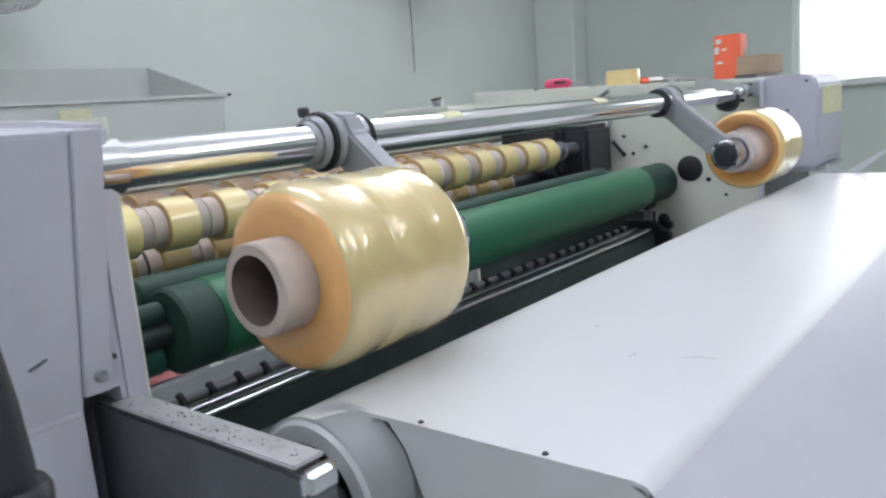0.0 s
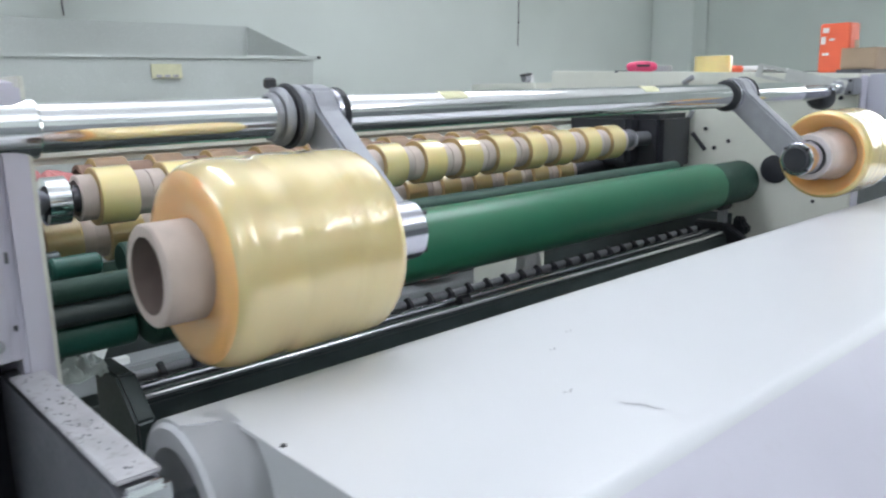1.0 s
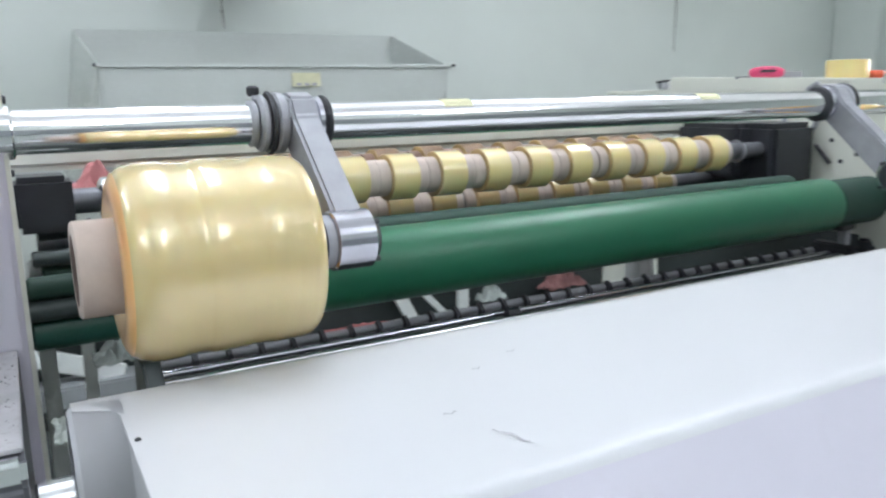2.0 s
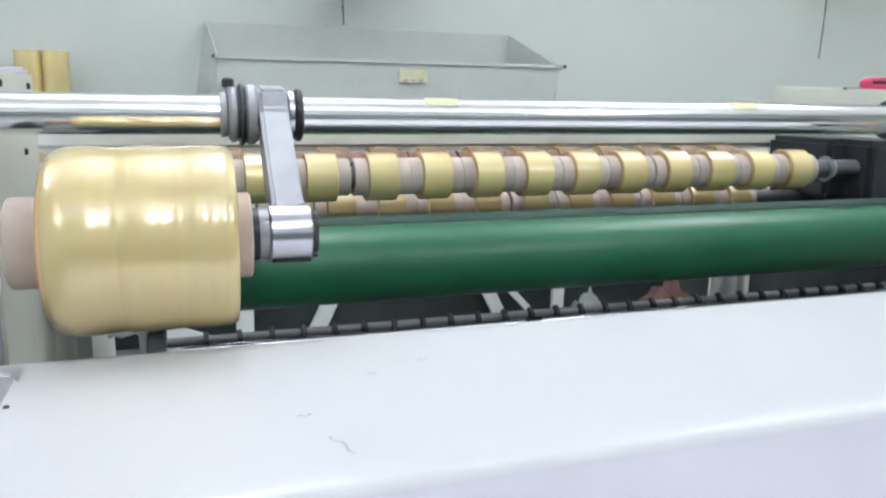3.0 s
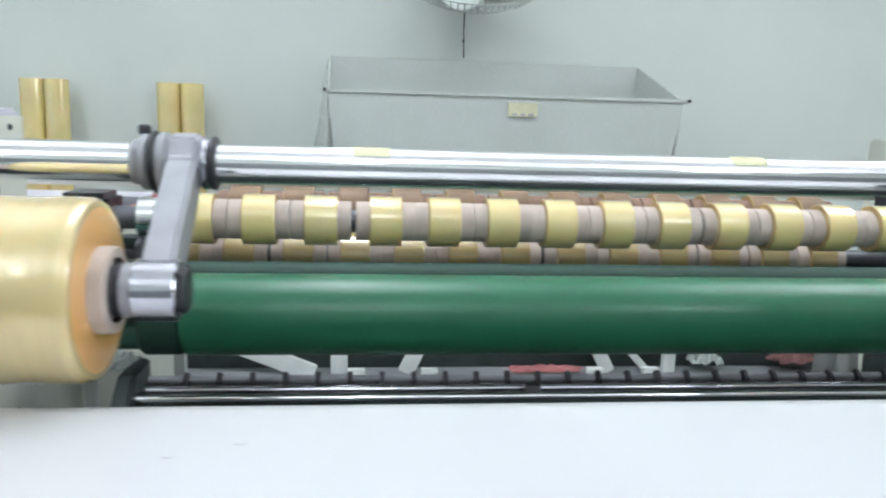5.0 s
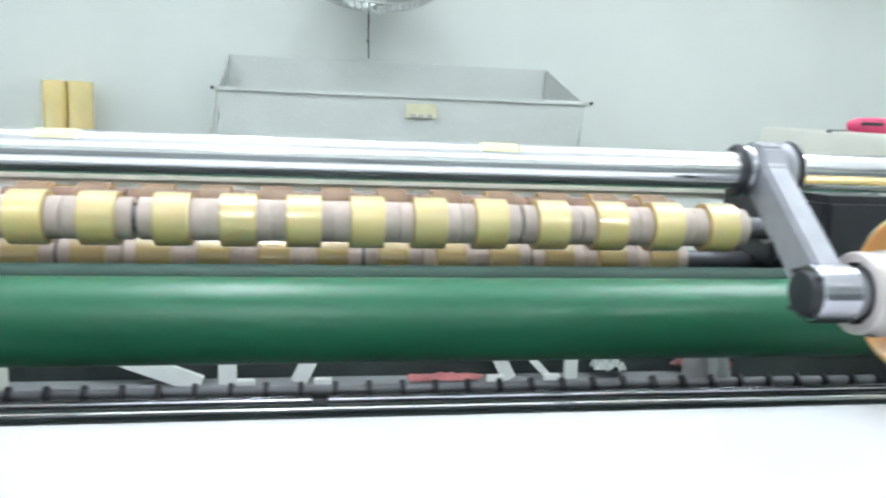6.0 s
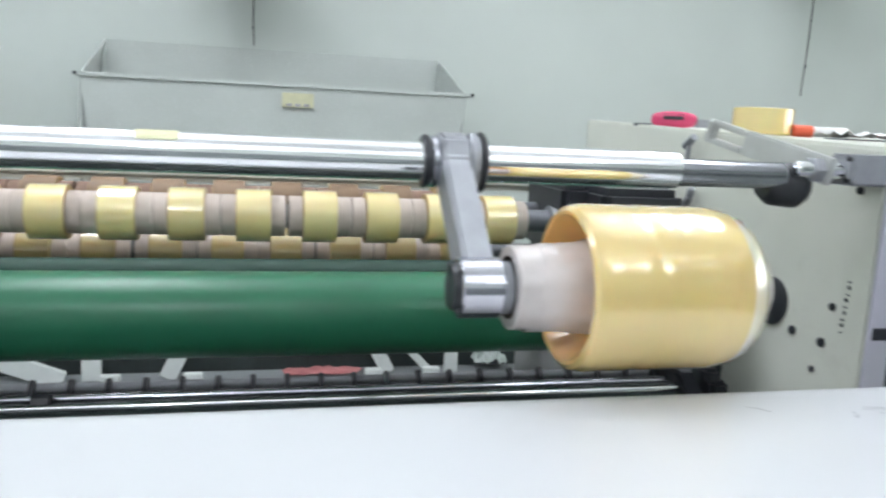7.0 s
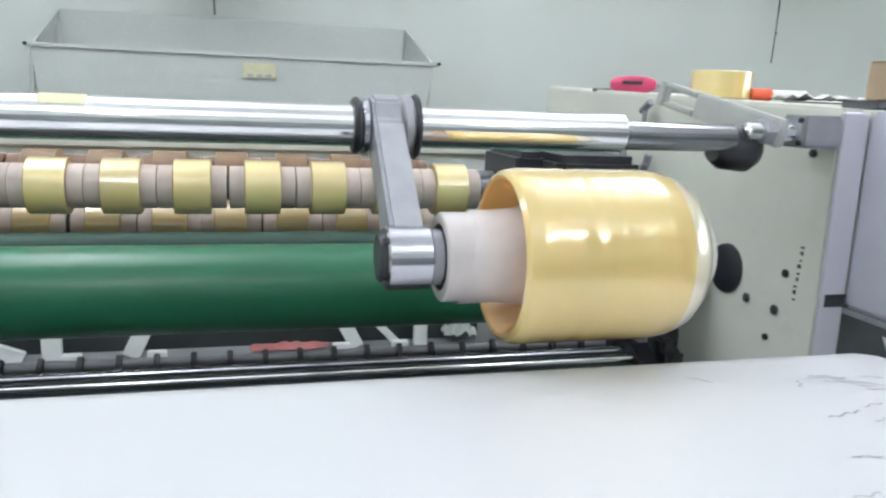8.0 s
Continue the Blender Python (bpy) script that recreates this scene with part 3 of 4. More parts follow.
# rear beam, floor pan, struts seen under the roller
mpart("rear_beam", box(-1.05, 0.72, 0.22, 0.26, 1.088, 1.137, 0.012, 3), CREAM, "pale green-grey rear beam")
# Added near-black panel and pan stand in for the shade below the rollers.
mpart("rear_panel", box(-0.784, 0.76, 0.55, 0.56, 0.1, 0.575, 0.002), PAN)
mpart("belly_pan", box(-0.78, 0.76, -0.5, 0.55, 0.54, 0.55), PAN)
mpart("strut", box(-0.71, -0.69, 0.29, 0.31, 0.55, 0.9, 0.002), WHITEBAR)
mpart("strut", box(-0.775, -0.755, 0.02, 0.03, 0.55, 0.99, 0.002), WHITEBAR)


def hub_parts(arm, xc, s):
    """The winding hub at the arm's lower end."""
    mpart("hub", lathe([(-0.018, 0), (-0.018, 0.024), (-0.0165, 0.0258), (0.0165, 0.0258), (0.018, 0.024), (0.018, 0)], 40, m=Matrix.Translation((xc, AY, AZ))), HUBM, "", True, arm)
    mpart("hub_disc", lathe([(-0.0235, 0), (-0.0235, 0.018), (-0.0182, 0.021), (-0.0182, 0)], 32, m=Matrix.Translation((xc, AY, AZ)) @ (pose(0, 0, 0) if s > 0 else pose(0, 0, 0, 0, 0, 180))), BLACK, "", True, arm)
    for i in range(4):
        a = math.pi / 4 + i * math.pi / 2
        mpart("screw", lathe([(-0.0215, 0), (-0.0215, 0.0025), (-0.017, 0.0025)], 8, m=Matrix.Translation((xc, AY + 0.023 * math.cos(a), AZ + 0.023 * math.sin(a))) @ (pose(0, 0, 0) if s > 0 else pose(0, 0, 0, 0, 0, 180))), BLACK, "", False, arm)
    mpart("hub_flange", lathe([(0.0182, 0), (0.0182, 0.0225), (0.026, 0.0225), (0.026, 0)], 32, m=Matrix.Translation((xc, AY, AZ)) @ (pose(0, 0, 0) if s > 0 else pose(0, 0, 0, 0, 0, 180))), STEEL, "", True, arm)
    mpart("rubber_ring", lathe([(0.0262, 0), (0.0262, 0.0225), (0.0318, 0.0225), (0.0318, 0)], 32, m=Matrix.Translation((xc, AY, AZ)) @ (pose(0, 0, 0) if s > 0 else pose(0, 0, 0, 0, 0, 180))), BLACK, "", True, arm)
    mpart("core_plug", lathe([(0.032, 0), (0.032, 0.02), (0.037, 0.02), (0.038, 0.0255), (0.065, 0.0265), (0.065, 0)], 32, m=Matrix.Translation((xc, AY, AZ)) @ (pose(0, 0, 0) if s > 0 else pose(0, 0, 0, 0, 0, 180))), STEEL, "", True, arm)


def swing_arm(x, s):
    """An arm clamped on the rod that carries a winding core at its lower end; s: the side on which the core sits."""
    xc = x + 0.0155
    ring = lambda a, b: (min(xc + s * a, xc + s * b), max(xc + s * a, xc + s * b))
    arm_out = [(RY + 0.027, RZ + 0.004), (RY + 0.020, RZ + 0.022), (RY + 0.002, RZ + 0.029), (RY - 0.018, RZ + 0.024), (RY - 0.028, RZ + 0.006), (AY - 0.024, AZ + 0.006), (AY - 0.022, AZ - 0.012), (AY - 0.008, AZ - 0.024), (AY + 0.012, AZ - 0.022), (AY + 0.025, AZ - 0.004)]
    arm = mpart("swing_arm", plate(arm_out, x + 0.002, x + 0.029, 0.003), STEEL, "grey steel swing arm")
    mpart("clamp_ring", sleeve(*ring(0.0138, 0.026), RY, RZ, 0.0285, 0.017, 0.003), STEEL, "", True, arm)
    mpart("rubber_ring", sleeve(*ring(0.0262, 0.031), RY, RZ, 0.030, 0.017, 0.002), BLACK, "", True, arm)
    if s < 0:
        mpart("collar", sleeve(*ring(0.0315, 0.041), RY, RZ, 0.0265, 0.017, 0.003), STEEL, "", True, arm)
        mpart("collar", sleeve(*ring(0.0412, 0.049), RY, RZ, 0.0215, 0.017, 0.002), STEEL, "", True, arm)
    mpart("clamp_ring", sleeve(*ring(-0.022, -0.0138), RY, RZ, 0.025, 0.017, 0.002), HUBM, "", True, arm)
    mpart("rubber_ring", sleeve(*ring(-0.029, -0.0222), RY, RZ, 0.0255, 0.017, 0.002), BLACK, "", True, arm)
    hub_parts(arm, xc, s)
    if s > 0:
        return
    kx = xc + s * 0.04
    mpart("knob", bar((kx, RY, RZ + 0.02), (kx, RY + 0.004, RZ + 0.026), 0.0028), STEEL, "", True, arm)
    mpart("knob", lathe([(-0.005, 0), (-0.005, 0.004), (-0.003, 0.006), (0.003, 0.006), (0.005, 0.004), (0.005, 0)], 10, m=Matrix.Translation((kx, RY + 0.006, RZ + 0.030)) @ pose(0, 0, 0, 0, 90, 0)), BLACK, "black clamping knob", True, arm)


swing_arm(-0.549, -1)
swing_arm(0.270, 1)

# rewind shafts, chucks and bearing blocks
for y, z in ((0.008, 1.064), (0.115, 0.995), (0.15, 1.062)):
    mpart("rewind_shaft", rod(-0.76, 0.72, y, z, 0.0165), DARKSTEEL, "", True)
mpart("shaft_cone", lathe([(0.53, 0), (0.53, 0.024), (0.55, 0.014), (0.585, 0.012), (0.585, 0)], 24, m=Matrix.Translation((0, 0.008, 1.064))), STEEL, "", True)
mpart("shaft_chuck", lathe([(-0.685, 0), (-0.685, 0.02), (-0.68, 0.029), (-0.655, 0.029), (-0.65, 0.022), (-0.65, 0)], 28, m=Matrix.Translation((0, 0.008, 1.064))), CHROME, "chrome shaft chuck", True)
hous = box(0.60, 0.735, -0.03, 0.2, 0.985, 1.118, 0.012)
box(0.56, 0.61, 0.03, 0.2, 1.0, 1.118, 0.01, bm=hous)
mpart("bearing_housing", hous, BLACK, "black bearing housing")
mpart("latch", bar((0.735, -0.03, 1.07), (0.745, -0.06, 1.03), 0.005), BLACK)
mpart("bearing_housing", box(-0.784, -0.715, -0.025, 0.05, 1.03, 1.10, 0.008), BLACK)
for y, z, x0, x1, r in ((0.06, 1.02, -0.76, -0.69, 0.012), (-0.03, 1.0, -0.77, -0.68, 0.01), (0.04, 0.94, -0.78, -0.66, 0.012), (-0.07, 0.97, -0.78, -0.70, 0.013), (0.09, 0.90, -0.78, -0.69, 0.015)):
    mpart("linkage", rod(x0, x1, y, z, r), DARKBAR, "", True)
for y, z, w in ((-0.02, 0.97, 0.012), (0.05, 1.0, 0.014), (-0.06, 0.93, 0.012)):
    mpart("linkage_plate", plate([(y - w, z - 0.04), (y - w, z + 0.02), (y + w, z + 0.035), (y + w, z - 0.03)], -0.70, -0.69, 0.002), DARKSTEEL)

# masking tape left on the rod
for x in (0.02, -0.36):
    a0 = [radians(60 + 12 * i) for i in range(8)]
    bm = bmesh.new()
    ring = [[bm.verts.new((x + dx + 0.003 * math.sin(3 * a + dx * 90), RY + 0.0191 * math.cos(a), RZ + 0.0191 * math.sin(a))) for a in a0] for dx in (-0.016, 0.016)]
    for i in range(7):
        bm.faces.new((ring[0][i], ring[0][i + 1], ring[1][i + 1], ring[1][i]))
    mpart("tape_scrap", bm, MASK, "pale yellow masking tape scrap", True)


# ---- film rolls on the arms ----
def film_roll(prof, mats, core0, core1, label, core_mat, films):
    ob = thing("film_roll", label, "film roll", "film rolls on the swing arms", (0, AY, AZ))
    part("film", lathe(prof, 72, True, mats), films, ob, "", True)
    # The bore's inner wall gets a darker colour in place of shade.
    part("core", lathe([(core0, 0.027), (core0, 0.0345), (core0 + 0.0015, 0.036), (core1 - 0.0015, 0.036), (core1, 0.0345), (core1, 0.027)], 48, True, [0, 0, 0, 0, 0, 1]), [core_mat, BORESHADE], ob, "thick paperboard core with its bore coloured dark as shade", True)
    return ob


random.seed(3)
a, b, r = -0.722, -0.579, 0.0755
prof = [(a + 0.006, 0.0355), (a, 0.055), (a + 0.0015, r - 0.013), (a + 0.005, r - 0.0065), (a + 0.011, r - 0.0025), (a + 0.02, r)]
n0 = len(prof)
prof += [(a + 0.018 + (b - a - 0.024) * i / 30, r + 0.0005 * math.sin(i * 0.55) - 0.0006 * (7 < i < 11) + random.uniform(-0.00028, 0.00028)) for i in range(1, 30)]
prof += [(b - 0.006, r), (b - 0.001, r - 0.003), (b, r - 0.008), (b, 0.0355)]
mats = [1, 1, 1, 0, 0, 0] + [0] * (len(prof) - 10) + [0, 0, 1, 1]
film_roll(prof, mats[:len(prof)], -0.748, -0.566, "large roll of glossy yellow film on thick paperboard core", CORE, [FILM, FILMEND, FILMWHITE])
a, b, r = 0.362, 0.53, 0.072
prof = [(a + 0.04, 0.0355), (a + 0.024, 0.049), (a + 0.008, r - 0.014), (a + 0.001, r - 0.009), (a, r - 0.006), (a + 0.003, r - 0.002), (a + 0.01, r)]
prof += [(a + 0.01 + 0.113 * i / 24, r + random.uniform(-0.0003, 0.0003)) for i in range(1, 24)]
prof += [(b - 0.043, r), (b - 0.029, r - 0.002), (b - 0.016, r - 0.0065), (b - 0.006, r - 0.015), (b, r - 0.03), (b, 0.0355)]
mats = [1, 1, 1, 1, 0, 0] + [0] * 23 + [0, 0, 3, 3, 2, 2, 1]
roll_two = film_roll(prof, (mats + [1])[:len(prof)], 0.312, 0.543, "large roll of yellow film with a rounded milky end", PALECORE, [FILMDEEP, FILMEND, FILMPALE, FILMWHITE])
wrap = lathe([(0.330, 0.0362), (0.334, 0.0372), (0.352, 0.0376), (0.37, 0.0385), (0.385, 0.041), (0.40, 0.0455), (0.404, 0.049)], 60)
for v in wrap.verts:
    v.co.x += 0.005 * math.sin(math.atan2(v.co.z, v.co.y)) * (v.co.x < 0.34)
    f = 1 + 0.07 * noise.noise(v.co * 80.0)
    v.co.y *= max(f, 0.99)
    v.co.z *= max(f, 0.99)
part("film_tail", wrap, PALECORE, roll_two, "loose wrinkled milky film tail on the core", True)


# ---- tape rolls on the rewind shafts ----
def tape_rolls(y, z, n0, n1, off, r, rc, group, label, mat, core_mat=CORE):
    random.seed(int(1000 * y))
    first = None
    for k in range(n0, n1):
        m = Matrix.Translation((k * 0.0873 + off - 0.011 + random.uniform(-0.003, 0.003), y, z)) @ pose(0, 0, 0, random.uniform(0, 360))
        if first is None:
            first = thing("tape_roll", label, "tape roll", group)
            part("film", lathe([(0, rc), (0, r - 0.0012), (0.0012, r), (0.0455, r), (0.047, r - 0.0012), (0.047, rc)], 40, True, [1, 1, 0, 0, 1, 1]), [mat, TAPEEDGE], first, "", True)
            part("core", lathe([(-0.0195, rc - 0.006), (-0.0195, rc - 0.0012), (-0.0185, rc), (0.0655, rc), (0.0665, rc - 0.0012), (0.0665, rc - 0.006)], 32, True), core_mat, first, "", True)
            first.matrix_world = m
        else:
            copy_thing(first, m)


tape_rolls(0.008, 1.064, -7, 6, 0.0, 0.0365, 0.0285, "tape rolls on the upper shaft", "narrow roll of clear yellow tape on a paperboard core", TAPE)
tape_rolls(0.115, 0.995, -7, 6, -0.044, 0.0365, 0.0285, "tape rolls on the lower shaft", "narrow roll of amber tape on a paperboard core", AMBER)
tape_rolls(0.15, 1.064, -6, 6, -0.044, 0.036, 0.0285, "tape rolls on the rear shaft", "narrow brown tape roll on a shaft behind the others", BROWNTAPE, REDCORE)

# ---- things on the right end frame ----
knife = thing("utility_knife", "red plastic utility knife with a steel blade", "knife", "", (0.812, 0.165, TOP(0.165)))
bm = lathe([(-0.04, 0)] + [(-0.04 * math.cos(u), 0.015 * math.sin(u) ** 0.6) for u in [math.pi * i / 12 for i in range(1, 12)]] + [(0.04, 0)], 20, m=Matrix.Diagonal((1, 0.75, 1, 1)))
part("handle", moved(bm, pose(0, 0, 0.014, 0, 0, -40)), RED, knife, "", True)
part("grip", moved(box(-0.02, 0.022, -0.0125, 0.0125, 0.008, 0.022, 0.004), pose(0, 0, 0.002, 0, 0, -40)), BLACK, knife)
part("blade", moved(box(0.034, 0.08, -0.002, 0.002, 0.002, 0.016, 0.0005), pose(0, 0, 0, 0, 0, -40)), STEEL, knife)
part("blade", moved(box(-0.07, -0.036, -0.001, 0.001, 0.0005, 0.006), pose(0, 0, 0, 0, 0, -40)), DARKSTEEL, knife)
tr = thing("tape_roll", "roll of yellow tape lying flat on the machine frame", "tape roll", "", (0.872, 0.0, TOP(0)))
part("film", moved(lathe([(0, 0.026), (0, 0.044), (0.001, 0.045), (0.039, 0.045), (0.04, 0.044), (0.04, 0.026)], 40, True), pose(0, 0, 0, 0, -90, 0)), TAPE, tr, "", True)
part("core", moved(lathe([(0, 0.0225), (0, 0.0258), (0.04, 0.0258), (0.04, 0.0225)], 32, True), pose(0, 0, 0, 0, -90, 0)), CORE, tr, "", True)
mk = thing("marker_pen", "orange and white marker pen lying on the frame", "pen", "", (0.93, -0.045, TOP(-0.045) + 0.009))
part("cap", moved(rod(-0.03, 0.0, 0, 0, 0.009), pose(0, 0, 0, 0, 0, -25)), ORANGE, mk, "orange cap", True)
part("barrel", moved(rod(0.0, 0.05, 0, 0, 0.0075), pose(0, 0, 0, 0, 0, -25)), PAPER, mk, "white barrel", True)
pap = thing("crumpled_paper", "crumpled white paper scrap lying on the frame", "paper", "", (0.99, -0.07, TOP(-0.07)))
bm = bmesh.new()
bmesh.ops.create_grid(bm, x_segments=10, y_segments=6, size=0.5)
for v in bm.verts:
    v.co = Vector((v.co.x * 0.13, v.co.y * 0.08, 0.004 + 0.016 * abs(noise.noise(v.co * 5.0))))
bmesh.ops.solidify(bm, geom=bm.faces[:], thickness=0.0008)
part("sheet", bm, PAPER, pap)
lid = thing("steel_ruler", "thin dark steel ruler lying on the frame", "ruler", "", (1.02, -0.13, TOP(-0.13)))
part("blade", moved(box(-0.11, 0.11, -0.008, 0.008, 0.001, 0.003), pose(0, 0, 0, 0, 0, -20)), DARKSTEEL, lid)
bx = thing("carton", "small brown cardboard carton on the machine cover", "box", "", (0.92, -0.342, TOP(-0.342) + 0.0095))
part("body", box(-0.065, 0.065, -0.036, 0.036, 0, 0.043, 0.002), BROWN, bx)
part("flap", box(-0.0645, 0.0645, -0.0355, -0.001, 0.0432, 0.0446), BROWN, bx)
part("flap", box(-0.0645, 0.0645, 0.001, 0.0355, 0.0432, 0.0446), BROWN, bx)
ob = thing("carton", "bright orange printed carton with pale patches", "box", "", (1.045, -0.228, TOP(-0.228) + 0.0012))
part("body", box(-0.027, 0.03, -0.035, 0.035, 0, 0.114, 0.003), ORANGE, ob)
for y0, y1, z0, z1 in ((0.014, 0.028, 0.092, 0.104), (0.02, 0.031, 0.066, 0.084), (0.0, 0.012, 0.074, 0.079), (0.01, 0.026, 0.04, 0.046)):
    part("print", box(-0.0282, -0.0272, y0, y1, z0, z1, 0.0003), PAPER, ob, "pale printed patch")
pad = thing("steel_bar", "flat dark steel bar lying under a carton", "bar", "", (0.92, -0.342, TOP(-0.342)))
part("bar", box(-0.1, 0.08, -0.022, 0.03, 0.0008, 0.0092, 0.001), DARKSTEEL, pad)
part("print", box(0.002, 0.028, -0.0362, -0.0352, 0.01, 0.075), BROWN, ob, "tan printed side panel")
clip = thing("spring_clamp", "small black and silver clamp on a steel cabinet", "clamp", "", (1.40, 1.065, 1.196))
part("jaw", rod(-0.03, 0.0, 0, 0.016, 0.015), STEEL, clip, "", True)
part("grip", moved(box(-0.035, 0.012, -0.014, 0.014, 0.029, 0.036, 0.002), pose(0, 0, 0, 0, -8, 0)), BLACK, clip)
part("body", box(0.003, 0.022, -0.012, 0.012, 0, 0.03, 0.004), PAPER, clip)
cb = thing("steel_cabinet", "plain cream steel cabinet standing behind the machine", "cabinet", "", (1.5, 1.12, 0))
part("body", box(-0.2, 0.2, -0.17, 0.17, 0.05, 1.195, 0.006), CREAM, cb)
part("plinth", box(-0.19, 0.19, -0.16, 0.16, 0, 0.05), DARKSTEEL, cb)
tl = thing("tape_roll", "roll of pale yellow tape lying on the end frame", "tape roll", "", (-0.85, -0.19, 1.2058))
part("film", moved(lathe([(0, 0.02), (0, 0.032), (0.028, 0.032), (0.028, 0.02)], 36, True), pose(0, 0, 0, 0, -90, 0)), TAPE, tl, "", True)
part("core", moved(lathe([(0, 0.017), (0, 0.0198), (0.028, 0.0198), (0.028, 0.017)], 28, True), pose(0, 0, 0, 0, -90, 0)), CORE, tl, "", True)


# ---- cloths and scraps in the machine ----
def cloth(name, label, cat, at, sx, sy, h, mat, seed, rz=0):
    ob = thing(name, label, cat, "", at)
    bm = bmesh.new()
    bmesh.ops.create_grid(bm, x_segments=22, y_segments=14, size=0.5)
    for v in bm.verts:
        q = Vector((v.co.x * 3 + seed, v.co.y * 3, seed))
        edge = 1 - max(abs(v.co.x), abs(v.co.y)) * 1.6
        v.co = Vector((v.co.x * sx * (1 + 0.2 * noise.noise(q)), v.co.y * sy * (1 + 0.2 * noise.noise(q * 1.3)), h * (0.25 + max(0, edge)) * (0.6 + 0.8 * abs(noise.noise(q * 1.7)))))
    bmesh.ops.solidify(bm, geom=bm.faces[:], thickness=0.002)
    part("fabric", moved(bm, pose(0, 0, 0, 0, 0, rz)), mat, ob, "", True)


cloth("rag", "crumpled red rag lying behind the shaft chuck", "rag", (-0.665, 0.13, 1.045), 0.13, 0.1, 0.05, PINK, 2.0, 20)
cloth("rag", "faded pink rag lying on the trough stand", "rag", (0.31, 1.55, 0.312), 0.27, 0.07, 0.022, PINK, 5.0)
cloth("rag", "dull pink rag bundle on the trough stand", "rag", (1.31, 1.55, 0.312), 0.22, 0.08, 0.12, DULLPINK, 7.0)
cloth("film_scrap", "crumpled clear film scrap on the trough stand", "film scrap", (0.93, 1.55, 0.312), 0.12, 0.07, 0.10, SCRAP, 8.0)
bag = thing("plastic_sheet", "white plastic sheet hanging low beside the end frame", "plastic sheet", "", (0.70, 0.45, 0.55))
bm = bmesh.new()
bmesh.ops.create_grid(bm, x_segments=14, y_segments=12, size=0.5)
for v in bm.verts:
    v.co = Vector((0.115 * v.co.x, 0.02 * noise.noise(Vector((v.co.x * 4, v.co.y * 2, 3.0))), 0.12 + 0.24 * v.co.y))
bmesh.ops.solidify(bm, geom=bm.faces[:], thickness=0.002)
part("sheet", bm, PAPER, bag, "", True)
cloth("paper_scrap", "torn white paper scrap by the rail", "paper", (-0.69, -0.1, 0.872), 0.055, 0.05, 0.03, SCRAP, 11.0)
cloth("paper_scrap", "torn film scrap beside the bearing plate", "paper", (-0.745, -0.27, 0.86), 0.055, 0.06, 0.022, SCRAP, 13.0)

# hose nozzle in front of the end cover
hz = thing("air_hose", "dark grey air hose with a ribbed ring", "hose", "", (-0.968, -0.585, 0))
part("hose", moved(lathe([(0.0, 0), (0.0, 0.012), (1.02, 0.012), (1.03, 0.009), (1.05, 0.0115), (1.08, 0.0095), (1.106, 0.0065), (1.11, 0.0)], 24), pose(0, 0, 0, 0, -90, 0)), BLACK, hz, "", True)
part("ring", moved(lathe([(1.030, 0.009), (1.030, 0.015), (1.034, 0.017), (1.040, 0.017), (1.044, 0.015), (1.044, 0.009)], 28, True), pose(0, 0, 0, 0, -90, 0)), BLACK, hz, "black ribbed ring", True)

# ---- trough, fans and tubes at the wall ----
tray = thing("wall_trough", "large pale grey sheet-metal trough against the wall", "trough")
X0, X1, YF, YB = -0.494, 0.838, 1.728, 2.26
part("front_panel", sheet([((X0, YF, 1.312), (X1, YF, 1.312)), ((X0 + 0.03, YF + 0.02, 1.0), (X1 - 0.045, YF + 0.02, 1.0)), ((X0 + 0.03, YF + 0.1, 0.6), (X1 - 0.045, YF + 0.1, 0.6))], 0.006), TRAYM, tray)
part("back_panel", sheet([((X0 - 0.02, YB, 1.47), (X1 + 0.003, YB, 1.47)), ((X0 + 0.03, YB - 0.03, 0.6), (X1 - 0.045, YB - 0.03, 0.6))], 0.006), TRAYM, tray)
part("side_panel", sheet([((X1, YF, 1.312), (X1 + 0.003, YB, 1.47)), ((X1 - 0.045, YF + 0.02, 0.6), (X1 - 0.045, YB - 0.03, 0.6))], 0.006), TRAYM, tray)
part("side_panel", sheet([((X0, YF, 1.312), (X0 - 0.02, YB, 1.47)), ((X0 - 0.02, YF + 0.02, 0.6), (X0 - 0.16, YB - 0.03, 0.6))], 0.006), TRAYM, tray)
part("bottom", box(X0 + 0.03, X1 - 0.045, YF + 0.1, YB - 0.03, 0.595, 0.605), TRAYM, tray)
part("lip", box(X0 - 0.012, X1 + 0.014, YF - 0.014, YF + 0.004, 1.302, 1.318, 0.004), TRAYM, tray)
for x in (X0 - 0.012, X1 + 0.016):
    part("corner_bolt", moved(lathe([(-0.012, 0), (-0.012, 0.006), (0.004, 0.006), (0.004, 0)], 12), pose(x, YF - 0.01, 1.312, 0, 0, 90)), BLACK, tray)
sticker = part("sticker", box(0.165, 0.275, YF - 0.010, YF - 0.004, 1.235, 1.285), STICKER, tray, "faded yellow warning sticker")
for i in range(3):
    part("print_bar", box(0.18 + 0.03 * i, 0.20 + 0.03 * i, YF - 0.0115, YF - 0.0102, 1.238, 1.248), SCUFF, sticker)


# stand under the trough: base rail, posts and slanted braces in front of a dark kick board
stand = thing("trough_stand", "white steel stand with slanted braces under the trough", "stand")
part("base_rail", box(-1.5, 1.75, 1.49, 1.61, 0.24, 0.31, 0.006), SOUTHWALL, stand, "dull grey base rail")
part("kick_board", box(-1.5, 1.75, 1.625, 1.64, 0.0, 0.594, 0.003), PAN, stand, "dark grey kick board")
part("top_rail", box(-1.5, 1.75, 1.52, 1.624, 0.56, 0.593, 0.004), TRAYM, stand)
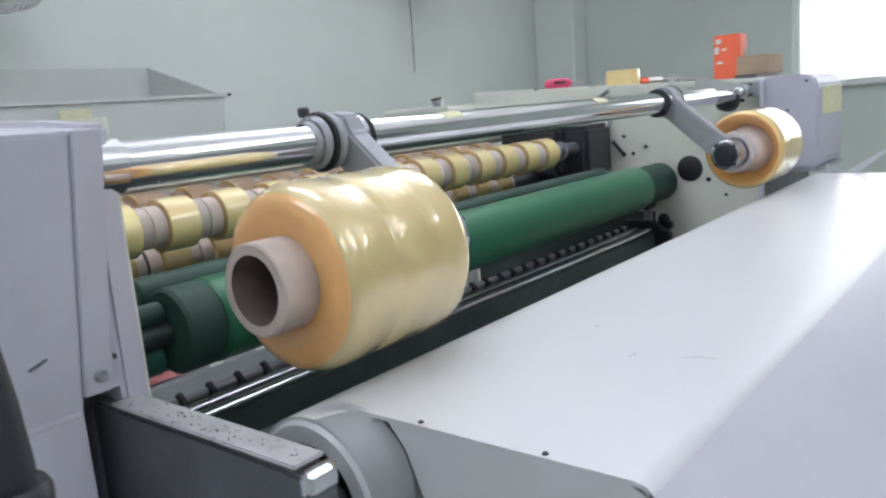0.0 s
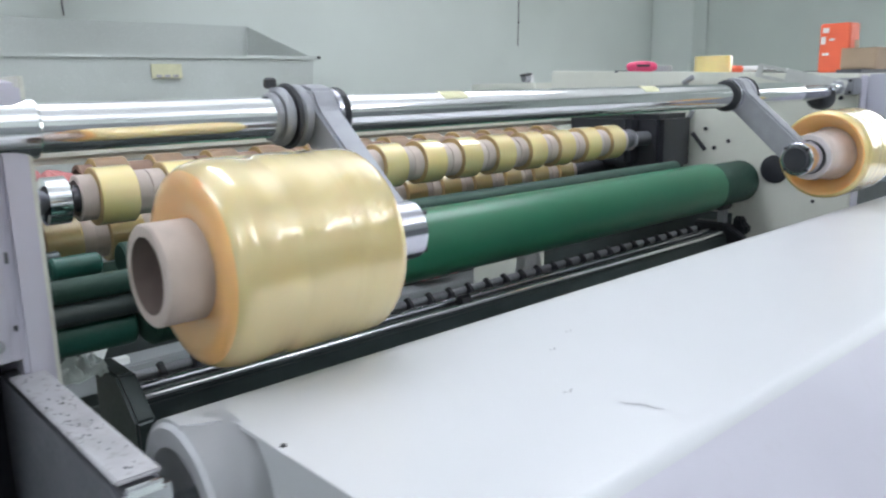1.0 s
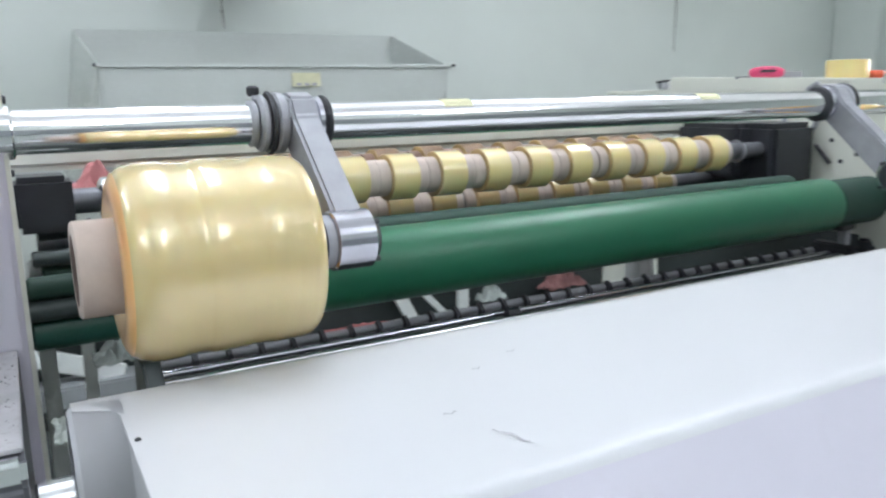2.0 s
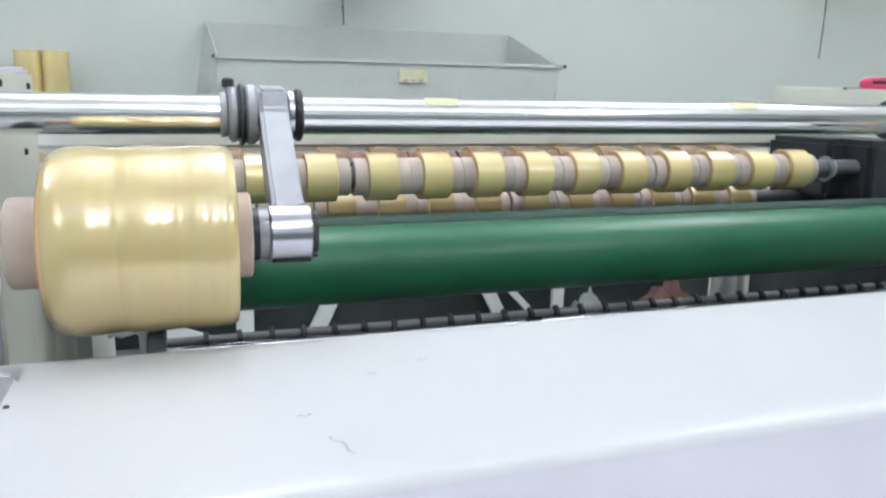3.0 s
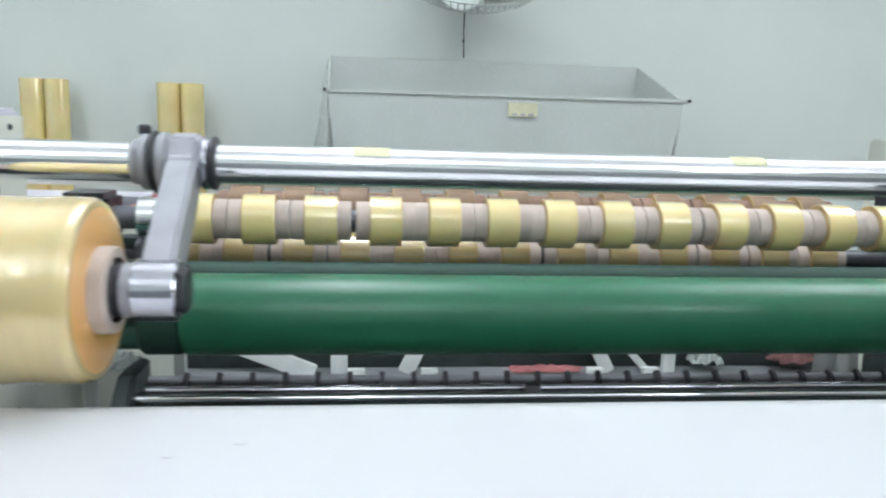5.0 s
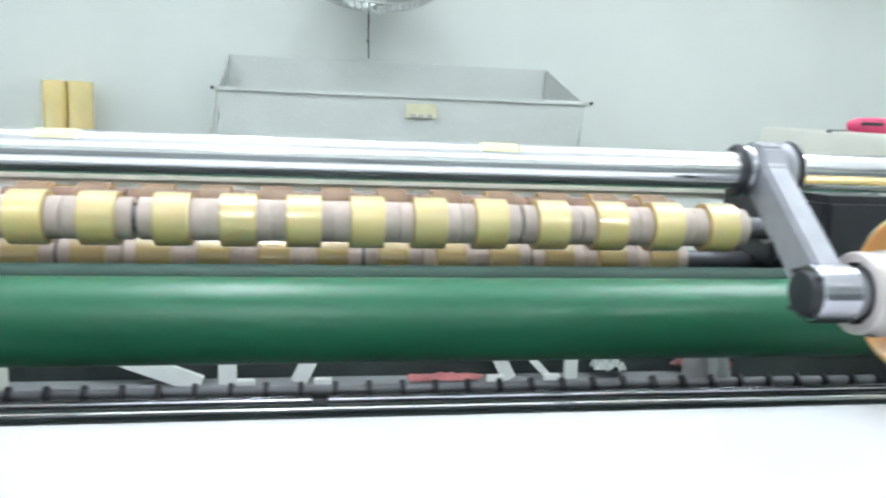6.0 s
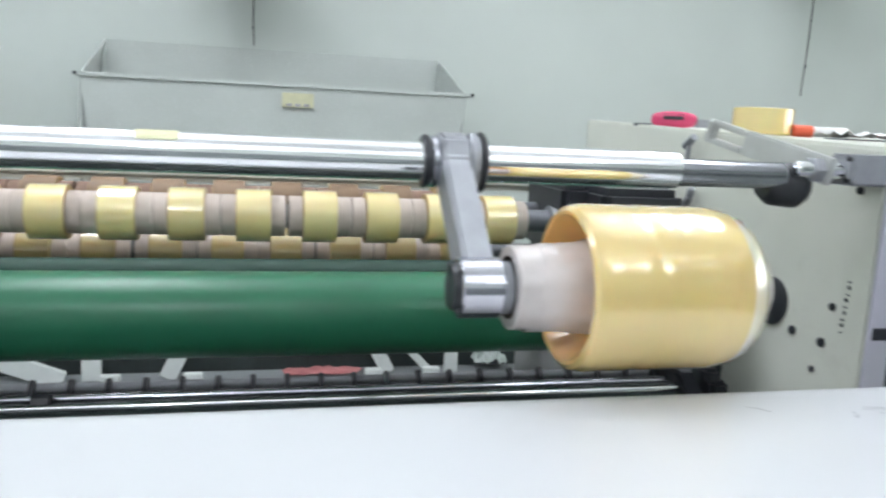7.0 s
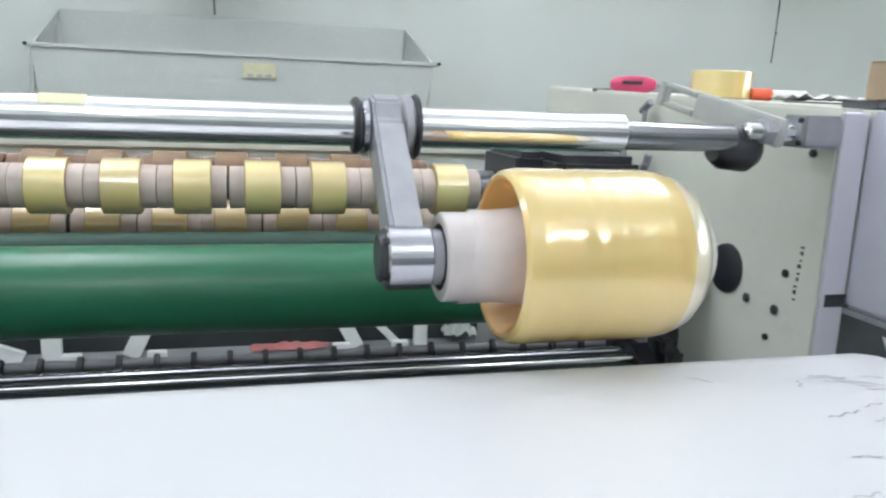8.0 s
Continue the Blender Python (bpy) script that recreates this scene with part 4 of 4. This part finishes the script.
for x in (-1.4, 0.13, 1.66):
    part("foot", box(x - 0.03, x + 0.03, 1.51, 1.60, 0.0, 0.24, 0.004), WHITEBAR, stand)
for xa, za, xb, zb, w in ((-1.02, 0.505, -0.53, 0.31, 0.031), (-0.442, 0.56, -0.442, 0.31, 0.03), (-0.09, 0.555, -0.205, 0.312, 0.028), (0.42, 0.555, 0.548, 0.312, 0.025), (0.50, 0.52, 0.70, 0.312, 0.013), (0.778, 0.56, 0.778, 0.31, 0.024), (-1.2, 0.56, -1.2, 0.31, 0.03)):
    va, vb = Vector((xa, 1.54, za)), Vector((xb, 1.54, zb))
    bm = box(0, (vb - va).length, -0.012, 0.012, -w, w, 0.002)
    upright = Matrix.Rotation(math.atan2(va.z - vb.z, vb.x - va.x), 4, "Y")
    part("brace", moved(bm, Matrix.Translation(va) @ upright), WHITEBAR, stand)
for x in (-0.38, -0.12, 0.49, 0.70):
    part("foot_plate", box(x - 0.03, x + 0.03, 1.50, 1.53, 0.31, 0.335, 0.003), WHITEBAR, stand)


def wall_fan(x, z, cord):
    fan = thing("wall_fan", "pale grey wall fan with a pull cord", "fan", "wall fans", (x, WY1, z))
    cage = bmesh.new()
    m = pose(0, -0.24, 0, -62, 0, 0)
    for rr, dz in ((0.26, 0.0), (0.25, 0.03), (0.2, 0.055), (0.13, 0.068), (0.06, 0.075)):
        seg = 40
        prev = None
        for i in range(seg):
            a0, a1 = 2 * math.pi * i / seg, 2 * math.pi * (i + 1) / seg
            merge(cage, bar((rr * math.cos(a0), dz, rr * math.sin(a0)), (rr * math.cos(a1), dz, rr * math.sin(a1)), 0.0028, 5))
    for i in range(60):
        a = 2 * math.pi * i / 60
        pts = [(rr * math.cos(a), dz, rr * math.sin(a)) for rr, dz in ((0.26, 0.0), (0.25, 0.03), (0.2, 0.055), (0.06, 0.075))]
        for p, q in zip(pts, pts[1:]):
            merge(cage, bar(p, q, 0.0022, 4))
    part("cage", moved(cage, m), FANM, fan)
    for k in range(3):
        bl = bmesh.new()
        bmesh.ops.create_grid(bl, x_segments=6, y_segments=3, size=0.5)
        for v in bl.verts:
            u = v.co.x + 0.5
            v.co = Vector((0.04 + 0.18 * u, 0.03 + 0.03 * v.co.y, v.co.y * (0.05 + 0.11 * math.sin(math.pi * min(u * 0.8 + 0.1, 1)))))
        bmesh.ops.solidify(bl, geom=bl.faces[:], thickness=0.002)
        part("blade", moved(bl, m @ pose(0, 0, 0, 0, 120 * k, 0)), FANM, fan)
    part("motor", moved(lathe([(-0.05, 0), (-0.05, 0.04), (0.02, 0.05), (0.03, 0)], 24), m @ pose(0, 0, 0, 0, 0, 90)), FANM, fan, "", True)
    part("bracket", bar((0, -0.01, 0.05), (0, -0.22, 0.0), 0.015), TRAYM, fan)
    zc = cord - z
    pull = part("pull_cord", bar((0, -0.055, 0.04), (-0.004, -0.055, zc * 0.6), 0.0035, 6), BLACK, fan, "thin dark pull cord")
    part("pull_cord", bar((-0.004, -0.055, zc * 0.6), (-0.012 if x > 1 else 0, -0.055, zc), 0.0028, 6), BLACK, fan)
    part("cord_bead", lathe([(-0.008, 0), (0, 0.008), (0.008, 0)], 10, m=pose(-0.004, -0.055, zc * 0.75)), BLACK, fan)
    return fan


wall_fan(0.06, 1.765, 1.482)
wall_fan(2.66, 1.98, 1.42)
for x in (-1.165, -1.069, -1.604, -1.70):
    tb = thing("film_log", "tall narrow log of amber film standing at the wall", "film roll", "film logs at the wall", (x, 2.2, 0))
    part("film", moved(lathe([(0.0, 0.03), (0.0, 0.045), (0.002, 0.047), (1.331, 0.047), (1.333, 0.045), (1.333, 0.03)], 32, True), pose(0, 0, 0, 0, -90, 0)), TAPE, tb, "", True)
    part("core", moved(lathe([(0.0, 0.024), (0.0, 0.0298), (1.334, 0.0298), (1.334, 0.024)], 24, True), pose(0, 0, 0, 0, -90, 0)), CORE, tb, "", True)
